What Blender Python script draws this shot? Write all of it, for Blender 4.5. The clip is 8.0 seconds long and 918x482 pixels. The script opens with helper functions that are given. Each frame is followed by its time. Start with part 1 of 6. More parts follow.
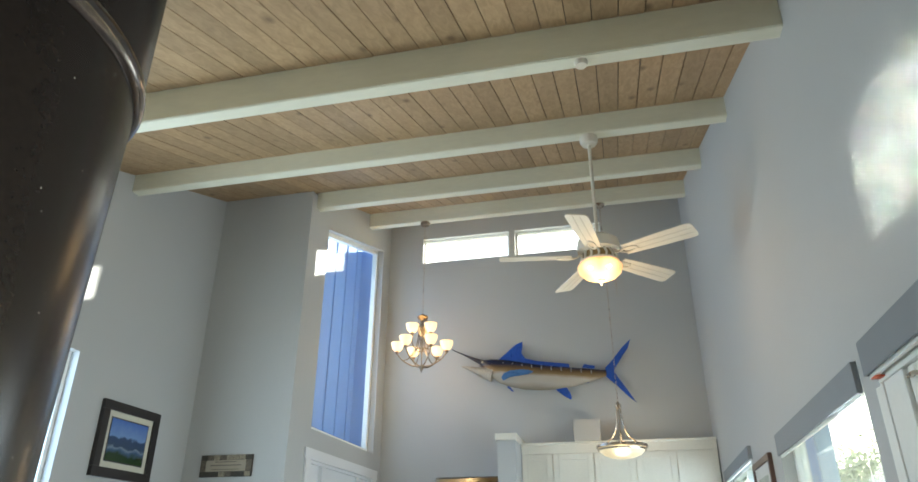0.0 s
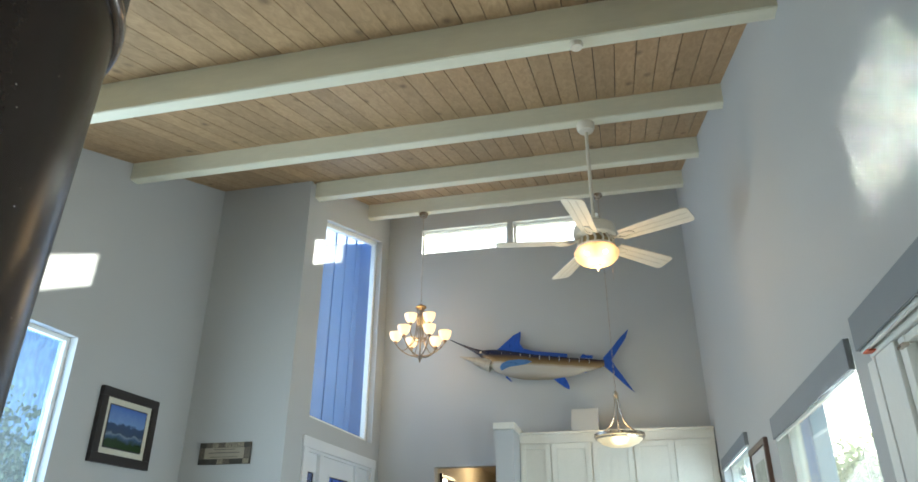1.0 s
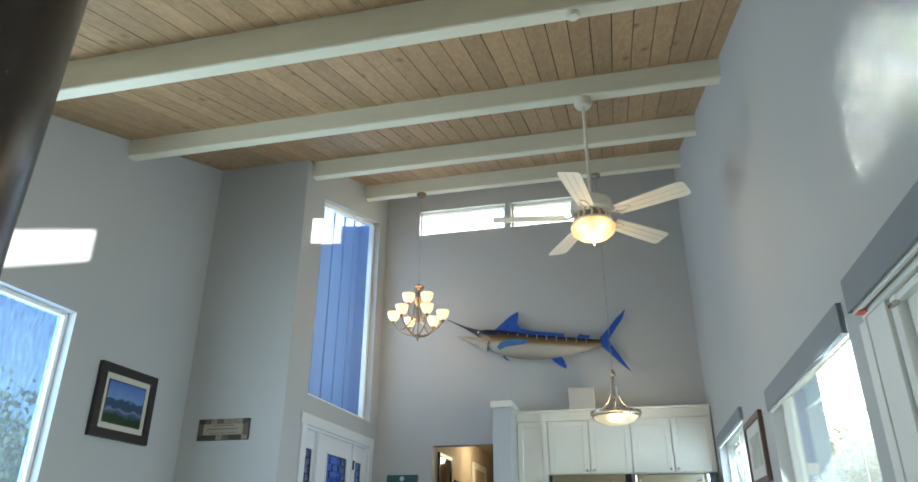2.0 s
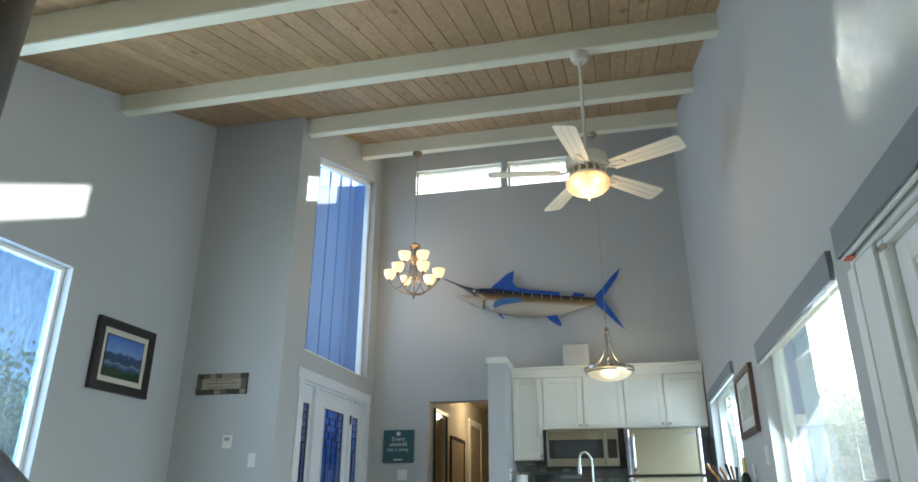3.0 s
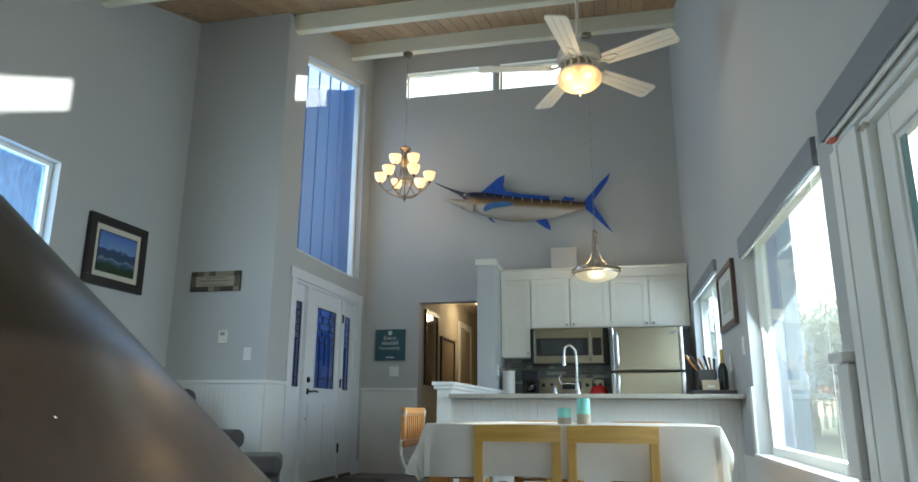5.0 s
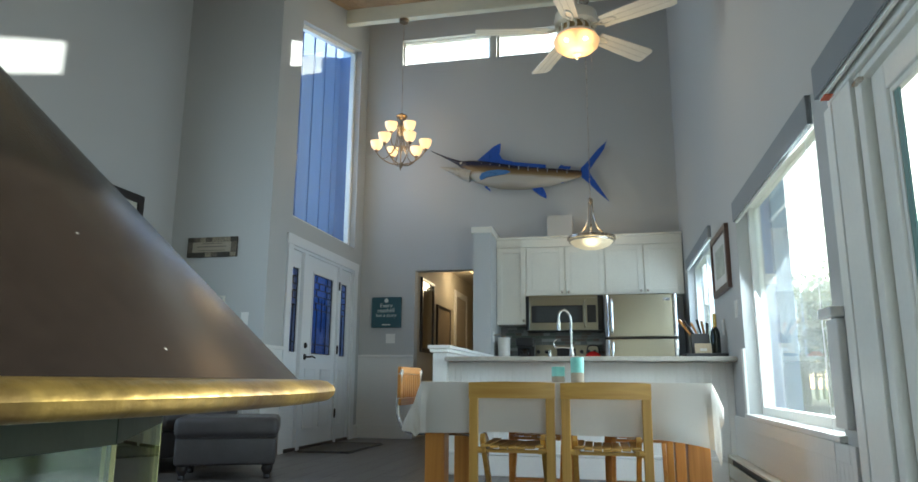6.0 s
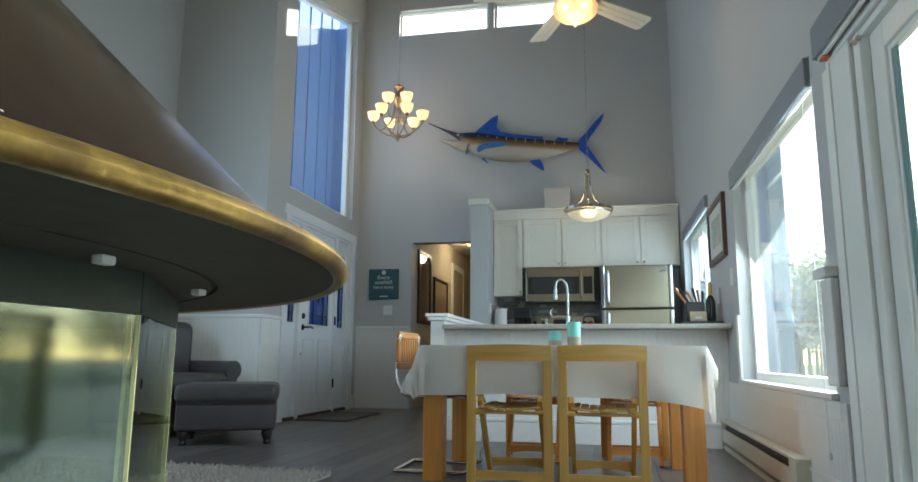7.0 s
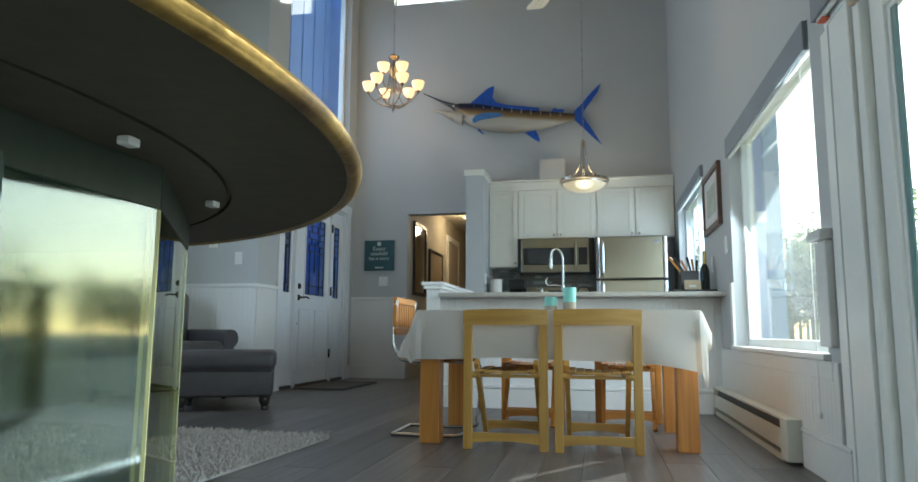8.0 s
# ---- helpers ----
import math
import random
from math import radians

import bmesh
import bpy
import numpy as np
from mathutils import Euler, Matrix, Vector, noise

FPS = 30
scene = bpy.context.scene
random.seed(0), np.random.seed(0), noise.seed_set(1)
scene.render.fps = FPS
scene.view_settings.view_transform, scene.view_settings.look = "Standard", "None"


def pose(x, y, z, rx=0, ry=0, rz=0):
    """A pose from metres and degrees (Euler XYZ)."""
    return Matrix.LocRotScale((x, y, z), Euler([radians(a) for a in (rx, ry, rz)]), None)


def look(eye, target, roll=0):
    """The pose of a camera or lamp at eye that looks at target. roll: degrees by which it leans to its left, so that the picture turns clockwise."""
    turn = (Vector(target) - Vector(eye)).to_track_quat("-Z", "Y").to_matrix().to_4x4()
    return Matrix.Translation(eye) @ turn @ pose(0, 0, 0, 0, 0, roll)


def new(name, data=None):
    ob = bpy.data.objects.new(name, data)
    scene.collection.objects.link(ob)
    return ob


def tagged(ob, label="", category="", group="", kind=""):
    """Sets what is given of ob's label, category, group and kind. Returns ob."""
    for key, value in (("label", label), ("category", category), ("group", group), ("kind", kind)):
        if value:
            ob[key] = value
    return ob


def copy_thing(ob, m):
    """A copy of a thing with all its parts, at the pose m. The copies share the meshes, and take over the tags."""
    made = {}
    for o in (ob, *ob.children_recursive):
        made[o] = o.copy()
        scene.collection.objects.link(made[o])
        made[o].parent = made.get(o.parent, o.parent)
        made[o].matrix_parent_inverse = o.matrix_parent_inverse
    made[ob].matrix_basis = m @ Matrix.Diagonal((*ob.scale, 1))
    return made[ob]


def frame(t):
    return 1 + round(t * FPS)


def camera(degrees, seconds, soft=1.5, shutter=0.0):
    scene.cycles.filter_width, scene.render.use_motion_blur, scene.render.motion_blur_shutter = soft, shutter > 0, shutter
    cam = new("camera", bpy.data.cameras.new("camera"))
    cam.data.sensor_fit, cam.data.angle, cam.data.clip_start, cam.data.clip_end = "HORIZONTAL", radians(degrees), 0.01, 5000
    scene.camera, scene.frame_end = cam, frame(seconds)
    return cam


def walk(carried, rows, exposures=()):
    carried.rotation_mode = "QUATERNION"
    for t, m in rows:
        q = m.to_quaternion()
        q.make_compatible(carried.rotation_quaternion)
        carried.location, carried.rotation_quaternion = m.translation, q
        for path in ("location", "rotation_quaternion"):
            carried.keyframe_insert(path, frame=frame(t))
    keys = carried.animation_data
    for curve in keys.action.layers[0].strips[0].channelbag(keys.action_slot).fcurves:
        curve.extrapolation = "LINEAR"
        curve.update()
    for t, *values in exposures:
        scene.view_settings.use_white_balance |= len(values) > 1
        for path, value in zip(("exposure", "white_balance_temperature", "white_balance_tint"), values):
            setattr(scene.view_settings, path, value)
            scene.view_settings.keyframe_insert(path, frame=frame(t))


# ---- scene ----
cam = camera(67.3, 8.0, soft=1.6)
PATH = [
    (0, (0.177, 0.153, 1.138), (-0.249, 1.914, 1.986), 0.2),
    (0.5, (0.181, 0.171, 1.099), (-0.246, 1.933, 1.943), 0.2),
    (1, (0.197, 0.182, 1.062), (-0.231, 1.946, 1.901), 0.2),
    (1.5, (0.201, 0.199, 1.012), (-0.227, 1.967, 1.842), 0.2),
    (3, (0.217, 0.228, 0.898), (-0.212, 2.047, 1.61), 0.2),
    (3.5, (0.225, 0.235, 0.864), (-0.205, 2.08, 1.506), 0.2),
    (4, (0.224, 0.234, 0.833), (-0.203, 2.102, 1.407), 0.2),
    (4.5, (0.231, 0.242, 0.8), (-0.195, 2.125, 1.32), 0.3),
    (6, (0.239, 0.236, 0.693), (-0.176, 2.151, 1.093), 0.4),
    (6.5, (0.237, 0.231, 0.655), (-0.173, 2.153, 1.025), 0.4),
    (7, (0.232, 0.229, 0.626), (-0.175, 2.158, 0.961), 0.4),
    (7.5, (0.225, 0.22, 0.602), (-0.175, 2.157, 0.902), 0.4),
    (8, (0.221, 0.223, 0.572), (-0.172, 2.166, 0.837), 0.4),
]
walk(cam, [(t, look(eye, target, roll)) for t, eye, target, roll in PATH],
     exposures=[(0, 1.64, 6350, 2), (1.5, 1.56, 6100, 0), (3.5, 1.28, 5950, 0), (6.0, 1.08, 6000, 0), (8, 1.12, 5950, 0)])

# ---- world and sun ----
SUN_WAY = Vector((-0.69, -1.0, -0.455)).normalized()
world = bpy.data.worlds.new("sky")
scene.world = world
world.use_nodes = True
wn = world.node_tree.nodes
sky = wn.new("ShaderNodeTexSky")
sky.sky_type = "NISHITA"
sky.sun_disc = False
sky.sun_elevation = math.asin(-SUN_WAY.z)
sky.sun_rotation = math.atan2(-SUN_WAY.x, -SUN_WAY.y)
world.node_tree.links.new(sky.outputs[0], wn["Background"].inputs[0])
wn["Background"].inputs[1].default_value = 0.15
sun = new("sun", bpy.data.lights.new("sun", "SUN"))
sun.data.energy, sun.data.angle, sun.data.color = 5.0, radians(0.5), (1, 0.94, 0.84)
sun.matrix_world = look((8, 12, 9), Vector((8, 12, 9)) + SUN_WAY)



def window_light(name, at, way, wide, high, watts, color=(0.86, 0.93, 1.0)):
    """An area lamp added outside an opening to strengthen the light through it."""
    lamp = new(name, bpy.data.lights.new(name, "AREA"))
    lamp.data.shape, lamp.data.size, lamp.data.size_y, lamp.data.energy = "RECTANGLE", wide, high, watts
    lamp.data.color = color
    lamp.matrix_world = look(at, Vector(at) + Vector(way))
    return lamp


window_light("slider_light", (1.29, 0.12, 0.9), (-1, 0.3, -0.6), 1.5, 1.3, 16)
window_light("big_window_light", (1.30, 4.16, 1.25), (-1, -0.1, -0.5), 1.8, 1.25, 21)
window_light("side_window_light", (-4.14, 3.64, 1.85), (1, 0, 0), 1.75, 1.5, 29, (0.78, 0.9, 1.0))
window_light("kitchen_window_light", (1.30, 7.2, 1.5), (-1, 0, -0.3), 1.6, 0.8, 11, (0.72, 0.84, 1.0))
window_light("tall_window_light", (-3.09, 7.5, 3.6), (1, 0, 0), 1.65, 2.2, 7, (0.55, 0.72, 1.0))
# lamp added outside the wet window for a wall patch of assumed reflected sun
patch_lamp = window_light("wall_patch_lamp", (-4.35, 3.09, 1.85), (5.46, -0.74, 0.56), 0.74, 0.44, 0.45, (1.0, 0.95, 0.86))
patch_lamp.data.spread = radians(1.0)


# ---- materials ----
MATS = {}


def mat(name, color, rough=0.6, metal=0.0, vary=0.08, scale=6.0, bump=0.1, fine=60.0, stretch=(1, 1, 1), emit=None, power=0.0, coat=0.0, piece=0.0, dirt=None, spec=0.5):
    """A surface with broad and fine variation; piece shifts the tone from object to object."""
    if name in MATS:
        return MATS[name]
    m = bpy.data.materials.new(name)
    m.use_nodes = True
    MATS[name] = m
    n, l = m.node_tree.nodes, m.node_tree.links
    b = n["Principled BSDF"]
    b.inputs["Metallic"].default_value = metal
    b.inputs["Coat Weight"].default_value = coat
    b.inputs["Specular IOR Level"].default_value = spec
    tc, mp = n.new("ShaderNodeTexCoord"), n.new("ShaderNodeMapping")
    mp.inputs["Scale"].default_value = stretch
    l.new(tc.outputs["Object"], mp.inputs["Vector"])
    info = n.new("ShaderNodeObjectInfo")
    if piece:
        mul = n.new("ShaderNodeMath")
        mul.operation, mul.inputs[1].default_value = "MULTIPLY", 37.0
        l.new(info.outputs["Random"], mul.inputs[0])
        cmb = n.new("ShaderNodeCombineXYZ")
        for i in range(3):
            l.new(mul.outputs[0], cmb.inputs[i])
        l.new(cmb.outputs[0], mp.inputs["Location"])
    big, small = n.new("ShaderNodeTexNoise"), n.new("ShaderNodeTexNoise")
    big.inputs["Scale"].default_value, big.inputs["Detail"].default_value = scale, 4
    small.inputs["Scale"].default_value, small.inputs["Detail"].default_value = fine, 3
    l.new(mp.outputs[0], big.inputs["Vector"])
    l.new(mp.outputs[0], small.inputs["Vector"])
    add = n.new("ShaderNodeMath")
    add.operation = "ADD"
    l.new(big.outputs["Fac"], add.inputs[0])
    l.new(small.outputs["Fac"], add.inputs[1])
    rng = n.new("ShaderNodeMapRange")
    rng.inputs["From Min"].default_value, rng.inputs["From Max"].default_value = 0.6, 1.4
    rng.inputs["To Min"].default_value, rng.inputs["To Max"].default_value = 1 - vary, 1 + vary
    l.new(add.outputs[0], rng.inputs["Value"])
    val = rng.outputs[0]
    if piece:
        pr = n.new("ShaderNodeMapRange")
        pr.inputs["To Min"].default_value, pr.inputs["To Max"].default_value = 1 - piece, 1 + piece
        l.new(info.outputs["Random"], pr.inputs["Value"])
        pm = n.new("ShaderNodeMath")
        pm.operation = "MULTIPLY"
        l.new(val, pm.inputs[0])
        l.new(pr.outputs[0], pm.inputs[1])
        val = pm.outputs[0]
    hsv = n.new("ShaderNodeHueSaturation")
    hsv.inputs["Color"].default_value = (*color, 1)
    l.new(val, hsv.inputs["Value"])
    out = hsv.outputs[0]
    if dirt:
        mix = n.new("ShaderNodeMix")
        mix.data_type = "RGBA"
        dn = n.new("ShaderNodeTexNoise")
        dn.inputs["Scale"].default_value, dn.inputs["Detail"].default_value = dirt[1], 5
        l.new(mp.outputs[0], dn.inputs["Vector"])
        dr = n.new("ShaderNodeMapRange")
        dr.inputs["From Min"].default_value, dr.inputs["From Max"].default_value = 0.5, 0.72
        l.new(dn.outputs["Fac"], dr.inputs["Value"])
        l.new(dr.outputs[0], mix.inputs["Factor"])
        l.new(out, mix.inputs["A"])
        mix.inputs["B"].default_value = (*dirt[0], 1)
        out = mix.outputs["Result"]
    l.new(out, b.inputs["Base Color"])
    rr = n.new("ShaderNodeMapRange")
    rr.inputs["To Min"].default_value, rr.inputs["To Max"].default_value = max(0.02, rough - 0.08), min(1, rough + 0.08)
    l.new(big.outputs["Fac"], rr.inputs["Value"])
    l.new(rr.outputs[0], b.inputs["Roughness"])
    if bump:
        bp = n.new("ShaderNodeBump")
        bp.inputs["Strength"].default_value, bp.inputs["Distance"].default_value = bump, 0.004
        l.new(small.outputs["Fac"], bp.inputs["Height"])
        l.new(bp.outputs[0], b.inputs["Normal"])
    if emit:
        b.inputs["Emission Color"].default_value = (*emit, 1)
        b.inputs["Emission Strength"].default_value = power
    return m


def wood(name, light, dark, rough=0.45, along=1, piece=0.12, knots=0.0, scale=1.0, islands=False):
    """Grained wood, its grain along one axis (0 x, 1 y, 2 z), with knots where asked."""
    if name in MATS:
        return MATS[name]
    m = bpy.data.materials.new(name)
    m.use_nodes = True
    MATS[name] = m
    n, l = m.node_tree.nodes, m.node_tree.links
    b = n["Principled BSDF"]
    tc, mp = n.new("ShaderNodeTexCoord"), n.new("ShaderNodeMapping")
    st = [14.0 * scale] * 3
    st[along] = 0.45 * scale
    mp.inputs["Scale"].default_value = st
    l.new(tc.outputs["Object"], mp.inputs["Vector"])
    if islands:
        source = n.new("ShaderNodeNewGeometry").outputs["Random Per Island"]
    else:
        source = n.new("ShaderNodeObjectInfo").outputs["Random"]
    mul = n.new("ShaderNodeMath")
    mul.operation, mul.inputs[1].default_value = "MULTIPLY", 53.0
    l.new(source, mul.inputs[0])
    cmb = n.new("ShaderNodeCombineXYZ")
    for i in range(3):
        l.new(mul.outputs[0], cmb.inputs[i])
    l.new(cmb.outputs[0], mp.inputs["Location"])
    no = n.new("ShaderNodeTexNoise")
    no.inputs["Scale"].default_value, no.inputs["Detail"].default_value, no.inputs["Distortion"].default_value = 2.0, 6, 1.2
    l.new(mp.outputs[0], no.inputs["Vector"])
    ramp = n.new("ShaderNodeValToRGB")
    ramp.color_ramp.elements[0].position, ramp.color_ramp.elements[0].color = 0.3, (*dark, 1)
    ramp.color_ramp.elements[1].position, ramp.color_ramp.elements[1].color = 0.68, (*light, 1)
    l.new(no.outputs["Fac"], ramp.inputs[0])
    out = ramp.outputs[0]
    if knots:
        km = n.new("ShaderNodeMapping")
        ks = [5.0] * 3
        ks[along] = 2.6
        km.inputs["Scale"].default_value = ks
        l.new(tc.outputs["Object"], km.inputs["Vector"])
        l.new(cmb.outputs[0], km.inputs["Location"])
        vo = n.new("ShaderNodeTexVoronoi")
        vo.inputs["Scale"].default_value = 1.0
        l.new(km.outputs[0], vo.inputs["Vector"])
        kr = n.new("ShaderNodeMapRange")
        kr.inputs["From Min"].default_value, kr.inputs["From Max"].default_value = 0.05, 0.17
        kr.inputs["To Min"].default_value, kr.inputs["To Max"].default_value = knots, 0.0
        l.new(vo.outputs["Distance"], kr.inputs["Value"])
        mix = n.new("ShaderNodeMix")
        mix.data_type = "RGBA"
        l.new(kr.outputs[0], mix.inputs["Factor"])
        l.new(out, mix.inputs["A"])
        mix.inputs["B"].default_value = (dark[0] * 0.35, dark[1] * 0.3, dark[2] * 0.28, 1)
        out = mix.outputs["Result"]
    pr = n.new("ShaderNodeMapRange")
    pr.inputs["To Min"].default_value, pr.inputs["To Max"].default_value = 1 - piece, 1 + piece
    l.new(source, pr.inputs["Value"])
    hsv = n.new("ShaderNodeHueSaturation")
    l.new(out, hsv.inputs["Color"])
    l.new(pr.outputs[0], hsv.inputs["Value"])
    l.new(hsv.outputs[0], b.inputs["Base Color"])
    b.inputs["Roughness"].default_value = rough
    bp = n.new("ShaderNodeBump")
    bp.inputs["Strength"].default_value, bp.inputs["Distance"].default_value = 0.15, 0.002
    l.new(no.outputs["Fac"], bp.inputs["Height"])
    l.new(bp.outputs[0], b.inputs["Normal"])
    return m


def glass(name, tint=(1, 1, 1), gloss=0.06, rough=0.0, shine=(1, 1, 1), veil=0.0):
    """A thin pane: it lets light straight through, tinted, and mirrors a little, more at a flat angle."""
    if name in MATS:
        return MATS[name]
    m = bpy.data.materials.new(name)
    m.use_nodes = True
    MATS[name] = m
    n, l = m.node_tree.nodes, m.node_tree.links
    n.remove(n["Principled BSDF"])
    tr, gl, mx, fr = n.new("ShaderNodeBsdfTransparent"), n.new("ShaderNodeBsdfGlossy"), n.new("ShaderNodeMixShader"), n.new("ShaderNodeLayerWeight")
    tr.inputs[0].default_value = (*tint, 1)
    gl.inputs["Roughness"].default_value = rough
    gl.inputs["Color"].default_value = (*shine, 1)
    fr.inputs["Blend"].default_value = 0.5
    pw = n.new("ShaderNodeMath")
    pw.operation, pw.inputs[1].default_value = "POWER", 5.0
    l.new(fr.outputs["Facing"], pw.inputs[0])
    ad = n.new("ShaderNodeMath")
    ad.operation, ad.inputs[1].default_value, ad.inputs[2].default_value, ad.use_clamp = "MULTIPLY_ADD", 0.8, gloss, True
    l.new(pw.outputs[0], ad.inputs[0])
    l.new(ad.outputs[0], mx.inputs[0])
    l.new(tr.outputs[0], mx.inputs[1])
    l.new(gl.outputs[0], mx.inputs[2])
    out = mx.outputs[0]
    # translucent white mixed in stands for glare and haze on the pane
    if veil:
        tl, dm = n.new("ShaderNodeBsdfTranslucent"), n.new("ShaderNodeMixShader")
        tl.inputs[0].default_value, dm.inputs[0].default_value = (0.9, 0.9, 0.88, 1), veil
        l.new(out, dm.inputs[1])
        l.new(tl.outputs[0], dm.inputs[2])
        out = dm.outputs[0]
    l.new(out, n["Material Output"].inputs["Surface"])
    return m


WALL = mat("wall_paint", (0.490, 0.503, 0.504), 0.62, vary=0.03, scale=1.2, bump=0.06, fine=160)
WHITE = mat("white_paint", (0.78, 0.78, 0.76), 0.45, vary=0.04, scale=3, bump=0.04)
CREAM = mat("beam_paint", (0.80, 0.79, 0.65), 0.5, vary=0.05, scale=2.5, bump=0.12, fine=30, stretch=(0.3, 1, 1))
CABINET = mat("cabinet_paint", (0.76, 0.74, 0.66), 0.4, vary=0.04, scale=3, bump=0.05)
VINYL = mat("white_vinyl", (0.90, 0.91, 0.87), 0.35, vary=0.03, scale=4, bump=0.02)
PLANK = wood("washed_pine", (0.47, 0.325, 0.185), (0.35, 0.235, 0.125), 0.6, along=1, piece=0.12, knots=0.7, islands=True)
FLOORWOOD = wood("dark_plank", (0.125, 0.112, 0.105), (0.07, 0.062, 0.058), 0.32, along=1, piece=0.22)
HONEY = wood("honey_wood", (0.60, 0.27, 0.055), (0.44, 0.17, 0.03), 0.4, along=2, piece=0.06)
HONEYX = wood("honey_wood_across", (0.60, 0.27, 0.055), (0.44, 0.17, 0.03), 0.4, along=0, piece=0.06)
CHAIRWOOD = wood("pale_beech", (0.60, 0.36, 0.085), (0.48, 0.26, 0.055), 0.42, along=2, piece=0.06)
CHAIRWOODX = wood("pale_beech_across", (0.60, 0.36, 0.085), (0.48, 0.26, 0.055), 0.42, along=0, piece=0.06)
DARKFRAME = mat("dark_frame", (0.02, 0.015, 0.014), 0.35, vary=0.2, scale=12, bump=0.1)
LEATHER = mat("grey_leather", (0.055, 0.05, 0.052), 0.42, vary=0.25, scale=9, bump=0.5, fine=220)
STEEL = mat("brushed_steel", (0.37, 0.34, 0.25), 0.3, 1.0, vary=0.03, scale=2, bump=0.0, fine=60)
NICKEL = mat("brushed_nickel", (0.50, 0.44, 0.37), 0.28, 1.0, vary=0.08, scale=20, bump=0.02)
CHROME = mat("chrome", (0.75, 0.76, 0.78), 0.08, 1.0, vary=0.03, bump=0.0)
BLACK = mat("black_plastic", (0.012, 0.012, 0.013), 0.35, vary=0.15, scale=15, bump=0.05)
IRON = mat("oiled_bronze", (0.016, 0.013, 0.012), 0.35, 0.6, vary=0.2, scale=20, bump=0.1)
CLOTH = mat("white_cloth", (0.76, 0.73, 0.68), 0.85, vary=0.05, scale=6, bump=0.35, fine=500)
PAPER = mat("white_paper", (0.74, 0.72, 0.68), 0.85, vary=0.05, scale=20, bump=0.3, fine=300)
SIDING = mat("blue_siding", (0.15, 0.265, 0.55), 0.7, vary=0.08, scale=5, bump=0.15)
PANE = glass("window_glass", (0.97, 0.985, 0.98), 0.03)
HOOD = mat("brown_enamel", (0.0110, 0.0078, 0.0060), 0.25, 0.0, vary=0.3, scale=5, bump=0.01, fine=140, spec=0.18)
# tiny pale specks of dust on the enamel
hn, hl = HOOD.node_tree.nodes, HOOD.node_tree.links
speck_tc, speck_v, speck_r, speck_m = hn.new("ShaderNodeTexCoord"), hn.new("ShaderNodeTexVoronoi"), hn.new("ShaderNodeMapRange"), hn.new("ShaderNodeMix")
speck_v.inputs["Scale"].default_value = 55.0
speck_r.inputs["From Min"].default_value, speck_r.inputs["From Max"].default_value = 0.03, 0.055
speck_r.inputs["To Min"].default_value, speck_r.inputs["To Max"].default_value = 0.8, 0.0
speck_m.data_type = "RGBA"
speck_m.inputs[7].default_value = (0.25, 0.23, 0.20, 1)
hl.new(speck_tc.outputs["Object"], speck_v.inputs["Vector"])
hl.new(speck_v.outputs["Distance"], speck_r.inputs["Value"])
hl.new(speck_r.outputs[0], speck_m.inputs[0])
hl.new(hn["Principled BSDF"].inputs["Base Color"].links[0].from_socket, speck_m.inputs[6])
hl.new(speck_m.outputs[2], hn["Principled BSDF"].inputs["Base Color"])
BRASS = mat("tarnished_brass", (0.23, 0.155, 0.040), 0.34, 0.8, vary=0.4, scale=22, bump=0.15, fine=120, dirt=((0.085, 0.05, 0.02), 16.0))
UNDER = mat("hood_underside", (0.044, 0.040, 0.026), 0.65, 0.0, vary=0.2, scale=8, bump=0.1, spec=0.2)
COLLAR = mat("grey_green_steel", (0.020, 0.027, 0.020), 0.5, 0.0, vary=0.15, scale=6, bump=0.1, spec=0.15)


# ---- building helpers ----
def box(bm, x0, x1, y0, y1, z0, z1, bevel=0.0, m=None):
    r = bmesh.ops.create_cube(bm, size=1, matrix=(m or Matrix()) @ pose((x0 + x1) / 2, (y0 + y1) / 2, (z0 + z1) / 2) @ Matrix.Diagonal((x1 - x0, y1 - y0, z1 - z0, 1)))
    if bevel:
        edges = {e for v in r["verts"] for e in v.link_edges}
        bmesh.ops.bevel(bm, geom=list(edges), offset=bevel, segments=2, profile=0.6, affect="EDGES")
    return bm


def rod(bm, a, b, ra, rb=None, seg=14, caps=True):
    a, b = Vector(a), Vector(b)
    q = (b - a).to_track_quat("Z", "Y").to_matrix().to_4x4()
    bmesh.ops.create_cone(bm, cap_ends=caps, segments=seg, radius1=ra, radius2=ra if rb is None else rb, depth=(b - a).length, matrix=Matrix.Translation((a + b) / 2) @ q)
    return bm


def lathe(bm, profile, centre=(0, 0, 0), seg=32, m=None):
    """Turn (radius, height) pairs round a standing axis."""
    rings, c = [], Vector(centre)
    for r, z in profile:
        ring = []
        for i in range(seg):
            a = 2 * math.pi * i / seg
            p = Vector((r * math.cos(a), r * math.sin(a), z))
            ring.append(bm.verts.new((m @ p if m else p) + c))
        rings.append(ring)
    for p, q in zip(rings, rings[1:]):
        for i in range(seg):
            bm.faces.new((p[i], p[(i + 1) % seg], q[(i + 1) % seg], q[i]))
    return bm


